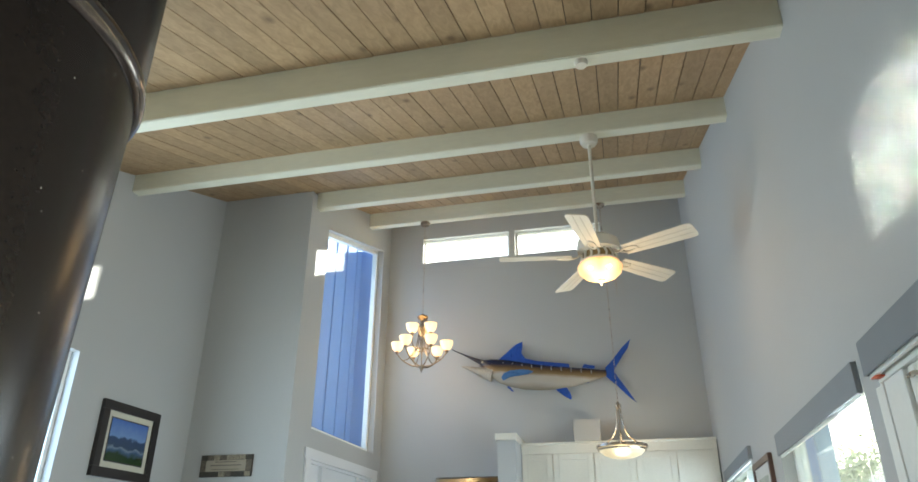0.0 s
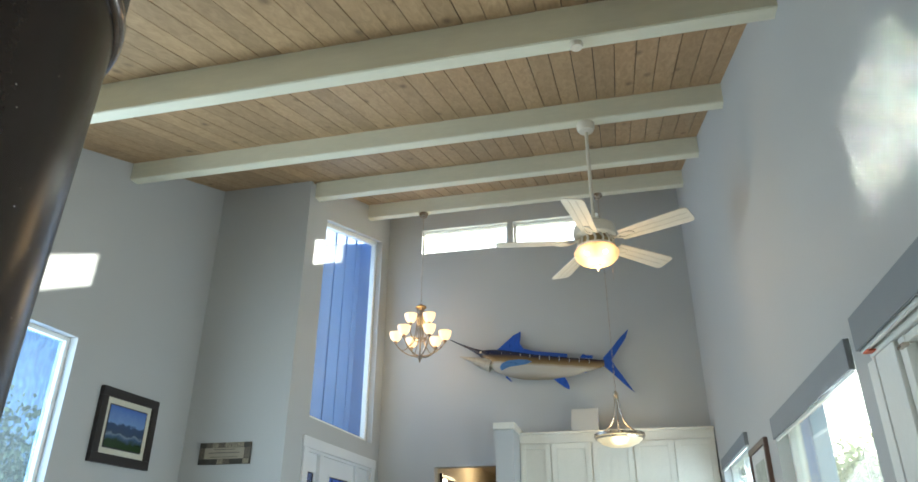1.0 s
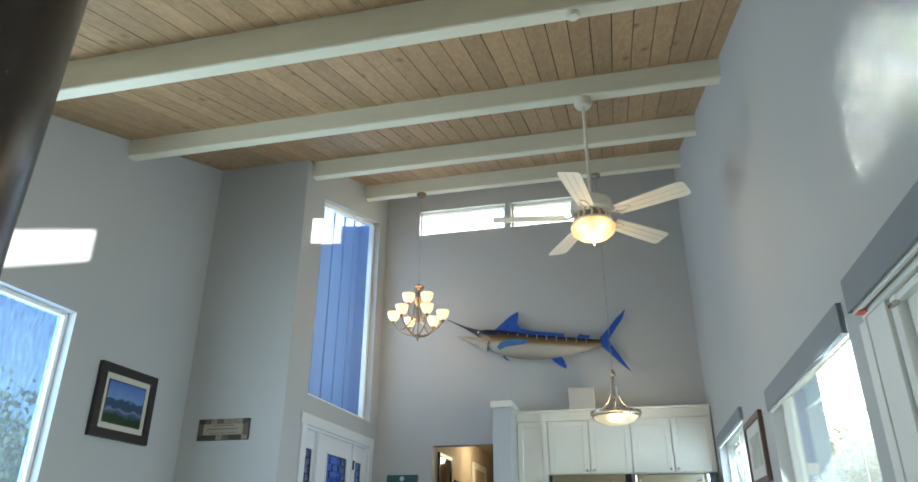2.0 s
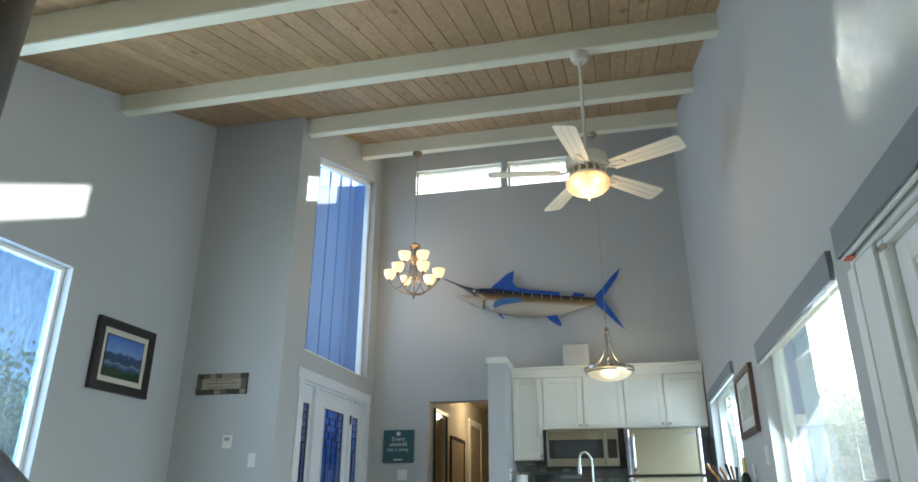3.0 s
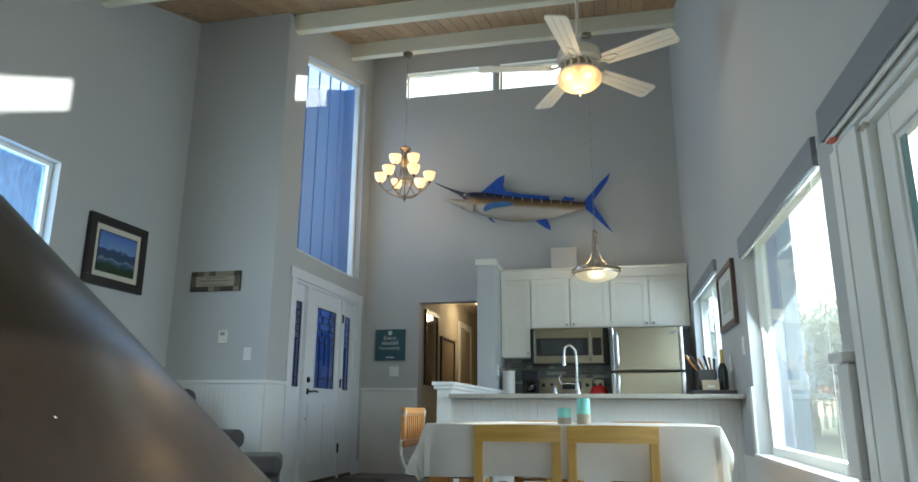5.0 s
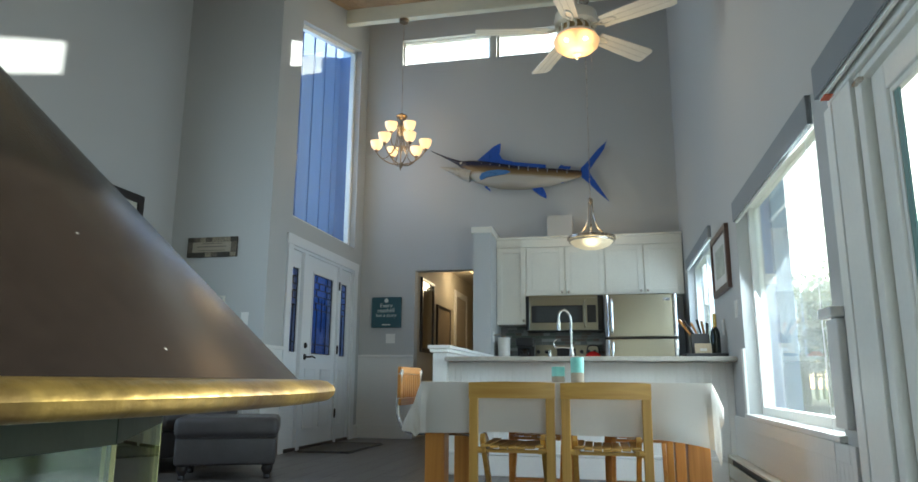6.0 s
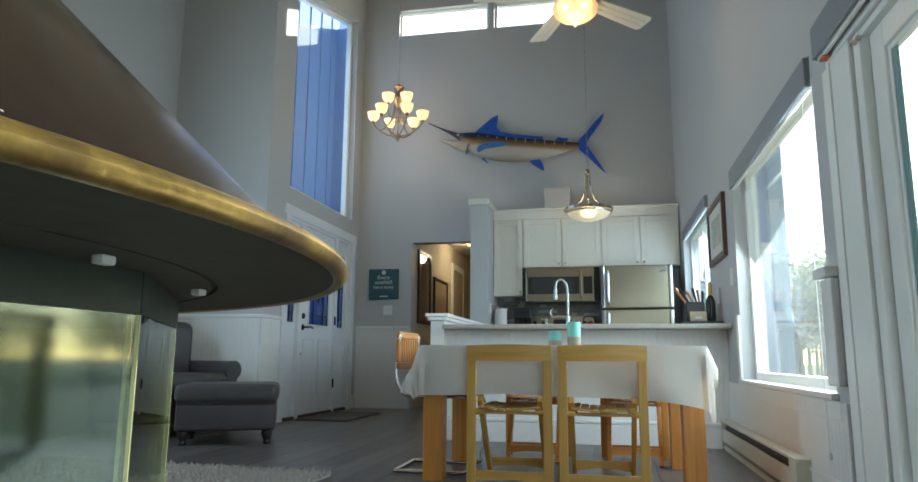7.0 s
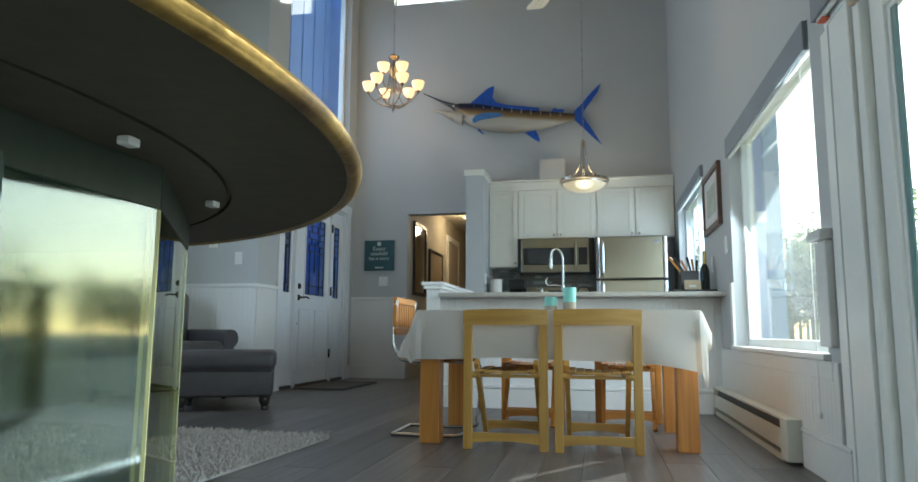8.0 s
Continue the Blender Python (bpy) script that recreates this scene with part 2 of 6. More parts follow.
def tube(bm, pts, r, seg=10, closed=False):
    """A round bar bent along points."""
    pts = [Vector(p) for p in pts]
    rings, k = [], len(pts)
    side = None
    for i, p in enumerate(pts):
        a, b = pts[(i - 1) % k if closed else max(i - 1, 0)], pts[(i + 1) % k if closed else min(i + 1, k - 1)]
        t = (b - a).normalized()
        if side is None:
            side = t.orthogonal().normalized()
        side = (side - t * side.dot(t)).normalized()
        up = t.cross(side)
        rr = r(i / (k - 1)) if callable(r) else r
        rings.append([bm.verts.new(p + rr * (math.cos(2 * math.pi * j / seg) * side + math.sin(2 * math.pi * j / seg) * up)) for j in range(seg)])
    pairs = list(zip(rings, rings[1:])) + ([(rings[-1], rings[0])] if closed else [])
    for p, q in pairs:
        for j in range(seg):
            bm.faces.new((p[j], p[(j + 1) % seg], q[(j + 1) % seg], q[j]))
    if not closed:
        bm.faces.new(rings[0][::-1])
        bm.faces.new(rings[-1])
    return bm


def curve(pts, n=8):
    """A smooth line through points."""
    pts = [Vector(p) for p in pts]
    out = []
    for i in range(len(pts) - 1):
        p0, p1, p2, p3 = pts[max(i - 1, 0)], pts[i], pts[i + 1], pts[min(i + 2, len(pts) - 1)]
        for j in range(n):
            t = j / n
            out.append(0.5 * (2 * p1 + (p2 - p0) * t + (2 * p0 - 5 * p1 + 4 * p2 - p3) * t * t + (3 * p1 - p0 - 3 * p2 + p3) * t ** 3))
    return out + [pts[-1]]


def mesh(name, bm, material, smooth=False):
    bmesh.ops.recalc_face_normals(bm, faces=bm.faces)
    me = bpy.data.meshes.new(name)
    bm.to_mesh(me)
    bm.free()
    if material:
        me.materials.append(material)
    if smooth:
        for p in me.polygons:
            p.use_smooth = True
        me.set_sharp_from_angle(angle=radians(38))
    return me


def part(name, bm, material, parent, label="", smooth=False, at=None):
    ob = new(name, mesh(name, bm, material, smooth))
    ob.parent = parent
    if at is not None:
        ob.matrix_basis = at
    return tagged(ob, label)


def thing(name, at, label, category, group="", kind=""):
    return tagged_at(new(name), at, label, category, group, kind)


def tagged_at(ob, at, label, category, group="", kind=""):
    ob.matrix_basis = at if isinstance(at, Matrix) else pose(*at)
    return tagged(ob, label, category, group, kind)


def solid(name, bm, material, label="", category="", kind="structure", smooth=False):
    return tagged(new(name, mesh(name, bm, material, smooth)), label, category, "", kind)


def piece(name, me, parent, at):
    ob = new(name, me)
    ob.parent = parent
    ob.matrix_basis = at
    return ob


B = bmesh.new

# ---- the room: x to the right, y towards the kitchen, z up ----
XR, XD, XL, YF, YB, Y0 = 1.11, -2.90, -3.95, 6.16, 8.70, -1.7
THICK = 0.16


def roof(y):
    return 2.735 + 0.335 * y


def holed_wall(name, axis, at, thick, u0, u1, top, holes, label):
    """A standing wall with openings. axis 'x': the wall lies at x = at and runs along y; 'y': at y = at along x.
    Holes: (u0, u1, bottom, top at u0, top at u1)."""
    bm = B()
    cuts = sorted({u0, u1, *[h[0] for h in holes], *[h[1] for h in holes]})
    for a, b in zip(cuts, cuts[1:]):
        spans, low = [], (0.0, 0.0)
        for h in sorted((h for h in holes if h[0] <= a + 1e-6 and h[1] >= b - 1e-6), key=lambda h: h[2]):
            f0, f1 = (a - h[0]) / (h[1] - h[0]), (b - h[0]) / (h[1] - h[0])
            spans.append((low, (h[2], h[2])))
            low = (h[3] + (h[4] - h[3]) * f0, h[3] + (h[4] - h[3]) * f1)
        spans.append((low, (top(a), top(b))))
        for (la, lb), (ha, hb) in spans:
            if ha - la < 1e-4 and hb - lb < 1e-4:
                continue
            vs = []
            for d in (at, at + thick):
                for u, z in ((a, la), (b, lb), (b, hb), (a, ha)):
                    vs.append(bm.verts.new((d, u, z) if axis == "x" else (u, d, z)))
            for f in ((0, 1, 2, 3), (4, 5, 6, 7), (0, 1, 5, 4), (1, 2, 6, 5), (2, 3, 7, 6), (3, 0, 4, 7)):
                bm.faces.new([vs[i] for i in f])
    return solid(name, bm, WALL, label, "wall")


TALL = (6.63, 8.42, 2.355, 4.56, 5.08)
DOORHOLE = (6.66, 8.42, 0.0, 2.06, 2.06)
LEFTWIN = (2.7, 4.58, 1.0, 2.64, 2.64)
WIN1 = (3.22, 5.10, 0.50, 1.90, 1.90)
WIN2 = (6.30, 8.10, 1.02, 1.97, 1.97)
SLIDER = (-0.75, 2.93, 0.0, 1.93, 1.93)
CLER1 = (-2.41, -1.18, 4.96, 5.33, 5.33)
CLER2 = (-1.10, 0.06, 4.96, 5.33, 5.33)
HALL = (-2.17, -1.20, 0.0, 2.09, 2.09)

holed_wall("wall_right", "x", XR, THICK, Y0, YB + THICK, roof, [WIN1, WIN2, SLIDER], "tall pale grey-blue painted wall with windows")
holed_wall("wall_left", "x", XL, -THICK, Y0, YF, roof, [LEFTWIN], "pale grey-blue painted wall with a wide window")
holed_wall("wall_entry", "x", XD, -THICK, YF + THICK, YB + THICK, roof, [TALL, DOORHOLE], "pale grey-blue wall round the entry door")
holed_wall("wall_return", "y", YF, THICK, XL - THICK, XD, lambda u: roof(YF), [], "pale grey-blue painted return wall")
holed_wall("wall_back", "y", YB, THICK, XD, XR, lambda u: roof(YB), [CLER1, CLER2, HALL], "tall pale grey-blue wall with two clerestory windows")
holed_wall("wall_front", "y", Y0, -THICK, XL - THICK, XR + THICK, lambda u: roof(Y0), [], "plain pale painted wall")

floor = solid("floor", box(B(), XL - THICK, XR + THICK, Y0 - THICK, 13.2, -0.2, -0.012), mat("subfloor", (0.02, 0.02, 0.02), 0.8), "dark grey-brown wooden plank floor", "floor")

# ceiling boards run up the slope
bm = B()
random.seed(3)
x = XL - 0.1
while x < XR + 0.1:
    w = 0.137
    y = Y0 - 0.3
    while y < YB + 0.35:
        ln = 20.0
        ya, yb = max(y, Y0 - 0.3), min(y + ln, YB + 0.35 if x > XD - 0.25 else YF + 0.2)
        if yb > ya:
            dz = random.uniform(0, 0.003)
            vs = []
            for zz in (0.0, 0.03):
                for xx, yy in ((x + 0.003, ya + 0.001), (x + w - 0.003, ya + 0.001), (x + w - 0.003, yb - 0.001), (x + 0.003, yb - 0.001)):
                    vs.append(bm.verts.new((xx, yy, roof(yy) + zz + dz)))
            for f in ((3, 2, 1, 0), (4, 5, 6, 7), (0, 1, 5, 4), (1, 2, 6, 5), (2, 3, 7, 6), (3, 0, 4, 7)):
                bm.faces.new([vs[i] for i in f])
        y += ln
    x += w
solid("ceiling", bm, PLANK, "sloping ceiling of whitewashed knotty pine boards", "ceiling")
bm = B()
for xa, xb, ya, yb in ((XD - 0.35, XR + 0.5, Y0 - 0.5, YB + 0.36), (XL - 0.4, XD - 0.35, Y0 - 0.5, YF + 0.25)):
    vs = [bm.verts.new((xx, yy, roof(yy) + zz)) for zz in (0.036, 0.25) for xx, yy in ((xa, ya), (xb, ya), (xb, yb), (xa, yb))]
    for f in ((3, 2, 1, 0), (4, 5, 6, 7), (0, 1, 5, 4), (1, 2, 6, 5), (2, 3, 7, 6), (3, 0, 4, 7)):
        bm.faces.new([vs[i] for i in f])
solid("roof_deck", bm, mat("dark_board", (0.05, 0.035, 0.025), 0.8), "dark roof deck above the boards", "roof")


# beams: the far lower edge of each
def beam(y, z, xa, name="ceiling_beam"):
    bm = B()
    vs = []
    for xx in (xa, XR):
        for yy, zz in ((y - 0.10, z), (y, z), (y, roof(y) + 0.01), (y - 0.10, roof(y - 0.10) + 0.01)):
            vs.append(bm.verts.new((xx, yy, zz)))
    for f in ((0, 1, 2, 3), (7, 6, 5, 4), (0, 1, 5, 4), (1, 2, 6, 5), (2, 3, 7, 6), (3, 0, 4, 7)):
        bm.faces.new([vs[i] for i in f])
    bmesh.ops.bevel(bm, geom=[e for e in bm.edges if abs(e.verts[0].co.x - e.verts[1].co.x) > 1], offset=0.006, segments=2, affect="EDGES")
    return tagged(new(name, mesh(name, bm, CREAM)), "cream-painted timber beam under the sloping ceiling", "beam", "ceiling beams", "structure")


beam(0.10, 2.49, XL)
beam(1.65, 3.03, XL)
beam(3.18, 3.55, XL)
beam(4.83, 4.155, XL)
beam(6.37, 4.65, XD)
beam(7.93, 5.167, XD)


# ---- trim, wainscot, windows ----
def trim(name, bm, label, material=None):
    return solid(name, bm, material or WHITE, label, "trim")


BEAD = mesh("bead_board", box(B(), -0.043, 0.043, -0.006, 0.006, 0, 1, 0.003), WHITE)


def beadboard(name, a, b, z0, z1, label):
    """Narrow upright boards from a to b on the floor plan, as pieces of one panelling."""
    a, b = Vector((*a, z0)), Vector((*b, z0))
    n = max(1, round((b - a).length / 0.05))
    base = tagged(new(name), label, "panelling", "", "structure")
    way = (b - a) / n
    for i in range(n):
        m = Matrix.Translation(a + way * (i + 0.5)) @ pose(0, 0, 0, 0, 0, math.degrees(math.atan2(way.y, way.x))) @ Matrix.Diagonal((way.length / 0.0885, 1, z1 - z0, 1))
        piece("board", BEAD, base, m)
    return base


beadboard("wainscot_return", (XL, YF - 0.007), (XD, YF - 0.007), 0.14, 0.985, "white beadboard panelling on the return wall")
beadboard("wainscot_left", (XL + 0.007, 4.60), (XL + 0.007, YF - 0.014), 0.14, 0.985, "white beadboard panelling below the picture")
beadboard("wainscot_right", (XR - 0.007, 3.08), (XR - 0.007, 5.62), 0.15, 0.47, "white beadboard panelling under the window")
beadboard("wainscot_entry", (XD + 0.007, YF), (XD + 0.007, 6.54), 0.14, 0.985, "white beadboard panelling beside the entry door")
trim("wainscot_back", box(B(), XD, -2.17, YB - 0.012, YB, 0.14, 0.985), "white flat wainscot panel on the back wall")
bm = B()
for x0, x1, y0, y1 in ((XL, XD + 0.03, YF - 0.03, YF), (XD, XD + 0.03, YF, 6.54), (XD, -2.17, YB - 0.03, YB), (XL, XL + 0.03, 4.58, YF - 0.03)):
    box(bm, x0, x1, y0, y1, 0.985, 1.02, 0.006)
trim("chair_rail", bm, "white moulded rail capping the wainscot")
bm = B()
for x0, x1, y0, y1, h in ((XL, XD + 0.018, YF - 0.018, YF, 0.14), (XD, XD + 0.018, YF, 6.54, 0.14), (XD + 0.018, -2.17, YB - 0.018, YB, 0.14), (XL, XL + 0.018, Y0, YF - 0.018, 0.14), (XR - 0.018, XR, 2.98, 3.60, 0.15), (XR - 0.018, XR, Y0, -0.78, 0.14), (XD, XD + 0.018, 8.54, YB - 0.018, 0.14)):
    box(bm, x0, x1, y0, y1, 0.0, h, 0.004)
    box(bm, x0 - 0.004, x1 + 0.004, y0 - 0.004, y1 + 0.004, h + 0.002, h + 0.022, 0.006)
trim("baseboard", bm, "white moulded baseboard along the walls")


def pane_window(name, axis, at, out, hole, bars, label, frame_w=0.05, sill=True, pane=None):
    """A window in an opening: a deep frame, bars, panes. out: the way to the outside along the axis."""
    u0, u1, z0, za, zb = hole
    w = tagged(new(name), label, "window", "", "structure")

    def put(bm, d0, d1, ua, ub, p0, p1, bevel=0.004):
        lo, hi = sorted((at + out * d0, at + out * d1))
        if axis == "x":
            box(bm, lo, hi, ua, ub, p0, p1, bevel)
        else:
            box(bm, ua, ub, lo, hi, p0, p1, bevel)

    for ua, ub, p0, p1 in ((u0, u0 + frame_w, z0, za), (u1 - frame_w, u1, z0, zb), (u0 + frame_w, u1 - frame_w, z0, z0 + frame_w)):
        bm = B()
        put(bm, 0.075, 0.14, ua, ub, p0, p1)
        part("window_frame", bm, VINYL, w)
    bm = B()
    if abs(za - zb) < 1e-3:
        put(bm, 0.075, 0.14, u0 + frame_w, u1 - frame_w, za - frame_w, za)
    else:
        vs = []
        for d in (0.075, 0.14):
            for u, z in ((u0, za - frame_w), (u1, zb - frame_w), (u1, zb), (u0, za)):
                vs.append(bm.verts.new((at + out * d, u, z)))
        for f in ((0, 1, 2, 3), (4, 5, 6, 7), (0, 1, 5, 4), (1, 2, 6, 5), (2, 3, 7, 6), (3, 0, 4, 7)):
            bm.faces.new([vs[i] for i in f])
    part("window_frame", bm, VINYL, w)
    edges = [u0 + frame_w, *bars, u1 - frame_w]
    for u in bars:
        bm = B()
        put(bm, 0.082, 0.132, u - 0.022, u + 0.022, z0 + frame_w, min(za, zb) - frame_w)
        part("mullion", bm, VINYL, w)
    for a, b in zip(edges, edges[1:]):
        bm = B()
        ta, tb = za + (zb - za) * (a - u0) / (u1 - u0) - frame_w, za + (zb - za) * (b - u0) / (u1 - u0) - frame_w
        vs = []
        for d in (0.104, 0.110):
            for u, z in ((a - 0.004, z0 + frame_w - 0.004), (b + 0.004, z0 + frame_w - 0.004), (b + 0.004, tb + 0.004), (a - 0.004, ta + 0.004)):
                vs.append(bm.verts.new((at + out * d, u, z) if axis == "x" else (u, at + out * d, z)))
        for f in ((0, 1, 2, 3), (4, 5, 6, 7), (0, 1, 5, 4), (1, 2, 6, 5), (2, 3, 7, 6), (3, 0, 4, 7)):
            bm.faces.new([vs[i] for i in f])
        part("pane", bm, pane or PANE, w).visible_shadow = False
    if sill:
        bm = B()
        put(bm, -0.03, 0.075, u0 - 0.03, u1 + 0.03, z0 - 0.025, z0 + 0.002, 0.006)
        part("window_sill", bm, WHITE, w)
    return w


# panes with a white veil that paints in sky glare and haze
HAZY = glass("glare_haze_glass", (0.95, 0.97, 0.95), 0.03, veil=0.03)
GLARE = glass("glare_glass", (0.95, 0.97, 0.96), 0.03, veil=0.28)
WET = glass("wet_dimming_glass", (0.9, 0.93, 0.95), 0.03, veil=0.02)
wet_n, wet_l = WET.node_tree.nodes, WET.node_tree.links
wet_tc, wet_mp, wet_no, wet_rp = wet_n.new("ShaderNodeTexCoord"), wet_n.new("ShaderNodeMapping"), wet_n.new("ShaderNodeTexNoise"), wet_n.new("ShaderNodeValToRGB")
wet_mp.inputs["Scale"].default_value = (1, 75, 9)
wet_no.inputs["Scale"].default_value, wet_no.inputs["Detail"].default_value = 1.6, 5
# wet streaks; their dark blue tint also dims the sky and hazes the trees
wet_rp.color_ramp.elements[0].position, wet_rp.color_ramp.elements[0].color = 0.35, (0.30, 0.41, 0.56, 1)
wet_rp.color_ramp.elements[1].position, wet_rp.color_ramp.elements[1].color = 0.62, (0.52, 0.63, 0.78, 1)
wet_l.new(wet_tc.outputs["Object"], wet_mp.inputs["Vector"])
wet_l.new(wet_mp.outputs[0], wet_no.inputs["Vector"])
wet_l.new(wet_no.outputs["Fac"], wet_rp.inputs[0])
for node in wet_n:
    if node.bl_idname == "ShaderNodeBsdfTransparent":
        wet_l.new(wet_rp.outputs[0], node.inputs[0])
pane_window("window_1", "x", XR, 1, WIN1, [], "large white vinyl picture window, bright daylight outside", pane=HAZY)
pane_window("window_2", "x", XR, 1, WIN2, [7.2], "white vinyl sliding window beside the kitchen")
pane_window("window_3", "x", XL, -1, LEFTWIN, [], "white vinyl window with wet glass", 0.034, sill=False, pane=WET)
pane_window("window_4", "x", XD, -1, TALL, [], "tall white window with a sloping head above the entry door", sill=False)
pane_window("window_5", "y", YB, 1, CLER1, [], "small white clerestory window under the roof", 0.022, sill=False, pane=GLARE)
pane_window("window_6", "y", YB, 1, CLER2, [], "small white clerestory window behind the fan", 0.035, sill=False, pane=GLARE)

# white lining and stepped casing of the big window
bm = B()
box(bm, XR - 0.016, XR, 5.10, 5.17, 0.475, 0.92, 0.004)
box(bm, XR - 0.016, XR, 3.14, 5.17, 0.40, 0.472, 0.004)
box(bm, XR - 0.03, XR, 3.085, 3.22, 0.53, 0.94, 0.006)
trim("window_casing", bm, "white painted casing round the big window")
bm = B()
box(bm, XR - 0.05, XR, 3.08, 3.24, 0.945, 0.985, 0.006)
trim("wainscot_cap", bm, "white cap block on the panelling beside the window")

# sliding glass door: casing, stepped frame, a wide fixed sash and a moving one behind
sl = tagged(new("door_1"), "white sliding glass patio door with a stepped frame", "sliding door", "", "structure")
for y0, y1, d0, d1 in ((2.965, 3.045, -0.012, 0.0), (2.935, 2.962, -0.02, 0.0), (2.735, 2.932, -0.016, 0.05), (2.665, 2.722, -0.004, 0.06), (2.655, 2.735, 0.03, 0.09), (SLIDER[0], SLIDER[0] + 0.07, 0.0, 0.11)):
    part("jamb", box(B(), XR + d0, XR + d1, y0, y1, 0.0, 1.742, 0.004), VINYL, sl)
part("head", box(B(), XR - 0.016, XR + 0.11, SLIDER[0], 2.98, 1.745, 1.90, 0.004), VINYL, sl)
part("head_stop", box(B(), XR + 0.0, XR + 0.034, SLIDER[0] + 0.07, 2.722, 1.715, 1.741, 0.003), VINYL, sl)
part("latch", box(B(), XR - 0.02, XR + 0.0, 2.64, 2.70, 1.70, 1.712, 0.002), NICKEL, sl)
part("track", box(B(), XR + 0.0, XR + 0.14, SLIDER[0] + 0.07, 2.655, 0.0, 0.035, 0.004), VINYL, sl)
for y0, y1, d in ((0.93, 2.645, 0.022), (SLIDER[0] + 0.07, 1.0, 0.085)):
    pan = new("sash")
    pan.parent = sl
    for a, b, z0, z1 in ((y0, y0 + 0.08, 0.035, 1.71), (y1 - 0.105, y1, 0.035, 1.71), (y0 + 0.08, y1 - 0.105, 0.035, 0.13), (y0 + 0.08, y1 - 0.105, 1.62, 1.71)):
        part("rail", box(B(), XR + d, XR + d + 0.04, a, b, z0, z1, 0.006), VINYL, pan)
    for a, b, z0, z1 in ((y0 + 0.08, y0 + 0.10, 0.13, 1.62), (y1 - 0.13, y1 - 0.105, 0.13, 1.62), (y0 + 0.10, y1 - 0.13, 0.13, 0.15), (y0 + 0.10, y1 - 0.13, 1.60, 1.62)):
        part("glazing_bead", box(B(), XR + d + 0.010, XR + d + 0.034, a, b, z0, z1, 0.003), VINYL, pan)
    # blue-green strips paint in the reflection beside the glass edge
    for a, b in ((y0 + 0.10, y0 + 0.112), (y1 - 0.165, y1 - 0.13)):
        part("glass_edge", box(B(), XR + d + 0.014, XR + d + 0.020, a, b, 0.15, 1.60), mat("teal_reflection", (0.18, 0.33, 0.31), 0.4, vary=0.1), pan, "blue-green strip painted as the reflection at the glass edge")
    g = part("pane", box(B(), XR + d + 0.021, XR + d + 0.027, y0 + 0.096, y1 - 0.126, 0.146, 1.604), PANE, pan)
    g.visible_shadow = False

BLIND = mat("grey_blind", (0.27, 0.29, 0.31), 0.8, vary=0.06, scale=8, bump=0.3, fine=300)


def roller_blind(y0, y1, z0, z1, deep, label, tag=False):
    t = thing("roller_blind", (XR, (y0 + y1) / 2, z0), label, "blind", "roller blinds")
    h, w = z1 - z0, (y1 - y0) / 2
    part("valance", box(B(), -deep, -deep + 0.012, -w, w, 0, h, 0.003), BLIND, t)
    part("top_cover", box(B(), -deep + 0.012, 0, -w, w, h - 0.012, h, 0.002), BLIND, t)
    for s in (-1, 1):
        part("end_cap", box(B(), -deep + 0.012, 0, *sorted((s * w, s * (w - 0.01))), 0, h - 0.012, 0.002), BLIND, t)
    part("hem_bar", box(B(), -deep + 0.016, -deep + 0.03, -w + 0.012, w - 0.012, -0.012, 0.008, 0.003), VINYL, t)
    if tag:
        part("warning_tag", box(B(), -deep + 0.014, -deep + 0.05, w - 0.085, w - 0.03, -0.018, -0.013), mat("orange_tag", (0.7, 0.13, 0.05), 0.6), t, "orange-red tag")
    return t


roller_blind(-0.80, 2.985, 1.775, 1.905, 0.06, "grey fabric roller blind raised over the patio door", True)
roller_blind(3.225, 5.07, 1.765, 1.895, 0.025, "grey fabric roller blind raised over the big window")
roller_blind(6.22, 8.0, 1.90, 2.0, 0.03, "grey fabric roller blind raised over the kitchen window")
cord = thing("blind_cord", (XR - 0.02, 3.30, 0.25), "thin white bead cord with a small weight", "cord")
part("string", rod(B(), (0, 0, 0.02), (0, 0, 1.55), 0.0016, seg=6), WHITE, cord)
part("weight", lathe(B(), [(0.001, -0.012), (0.008, -0.008), (0.009, 0.008), (0.002, 0.02)], seg=10), WHITE, cord, smooth=True)


# ---- entry door ----
ENT = tagged(new("door_2"), "white panelled entry door with leaded glass and two sidelights", "door", "", "structure")
ENT.matrix_basis = pose(XD, 0, 0)
COL = mat("door_white", (0.76, 0.78, 0.80), 0.4, vary=0.03, scale=4, bump=0.03)
LEAD = mat("dark_came", (0.02, 0.02, 0.025), 0.4, 0.5, vary=0.1)
DOORGLASS = glass("bevelled_glass", (0.66, 0.76, 1.0), 0.05, 0.03)
for y0, y1, z0, z1 in ((6.545, 6.66, 0, 2.06), (8.42, 8.535, 0, 2.06), (6.52, 8.56, 2.06, 2.165)):
    part("casing", box(B(), 0.0, 0.022, y0, y1, z0, z1, 0.004), COL, ENT)
for y0, y1 in ((6.66, 6.69), (6.95, 7.03), (7.93, 8.0), (8.39, 8.42)):
    part("jamb", box(B(), -0.13, 0.012 if 6.9 < y0 < 8.2 else 0.0, y0, y1, 0, 2.03, 0.003), COL, ENT)
part("head_jamb", box(B(), -0.13, 0.0, 6.66, 8.42, 2.03, 2.06), COL, ENT)
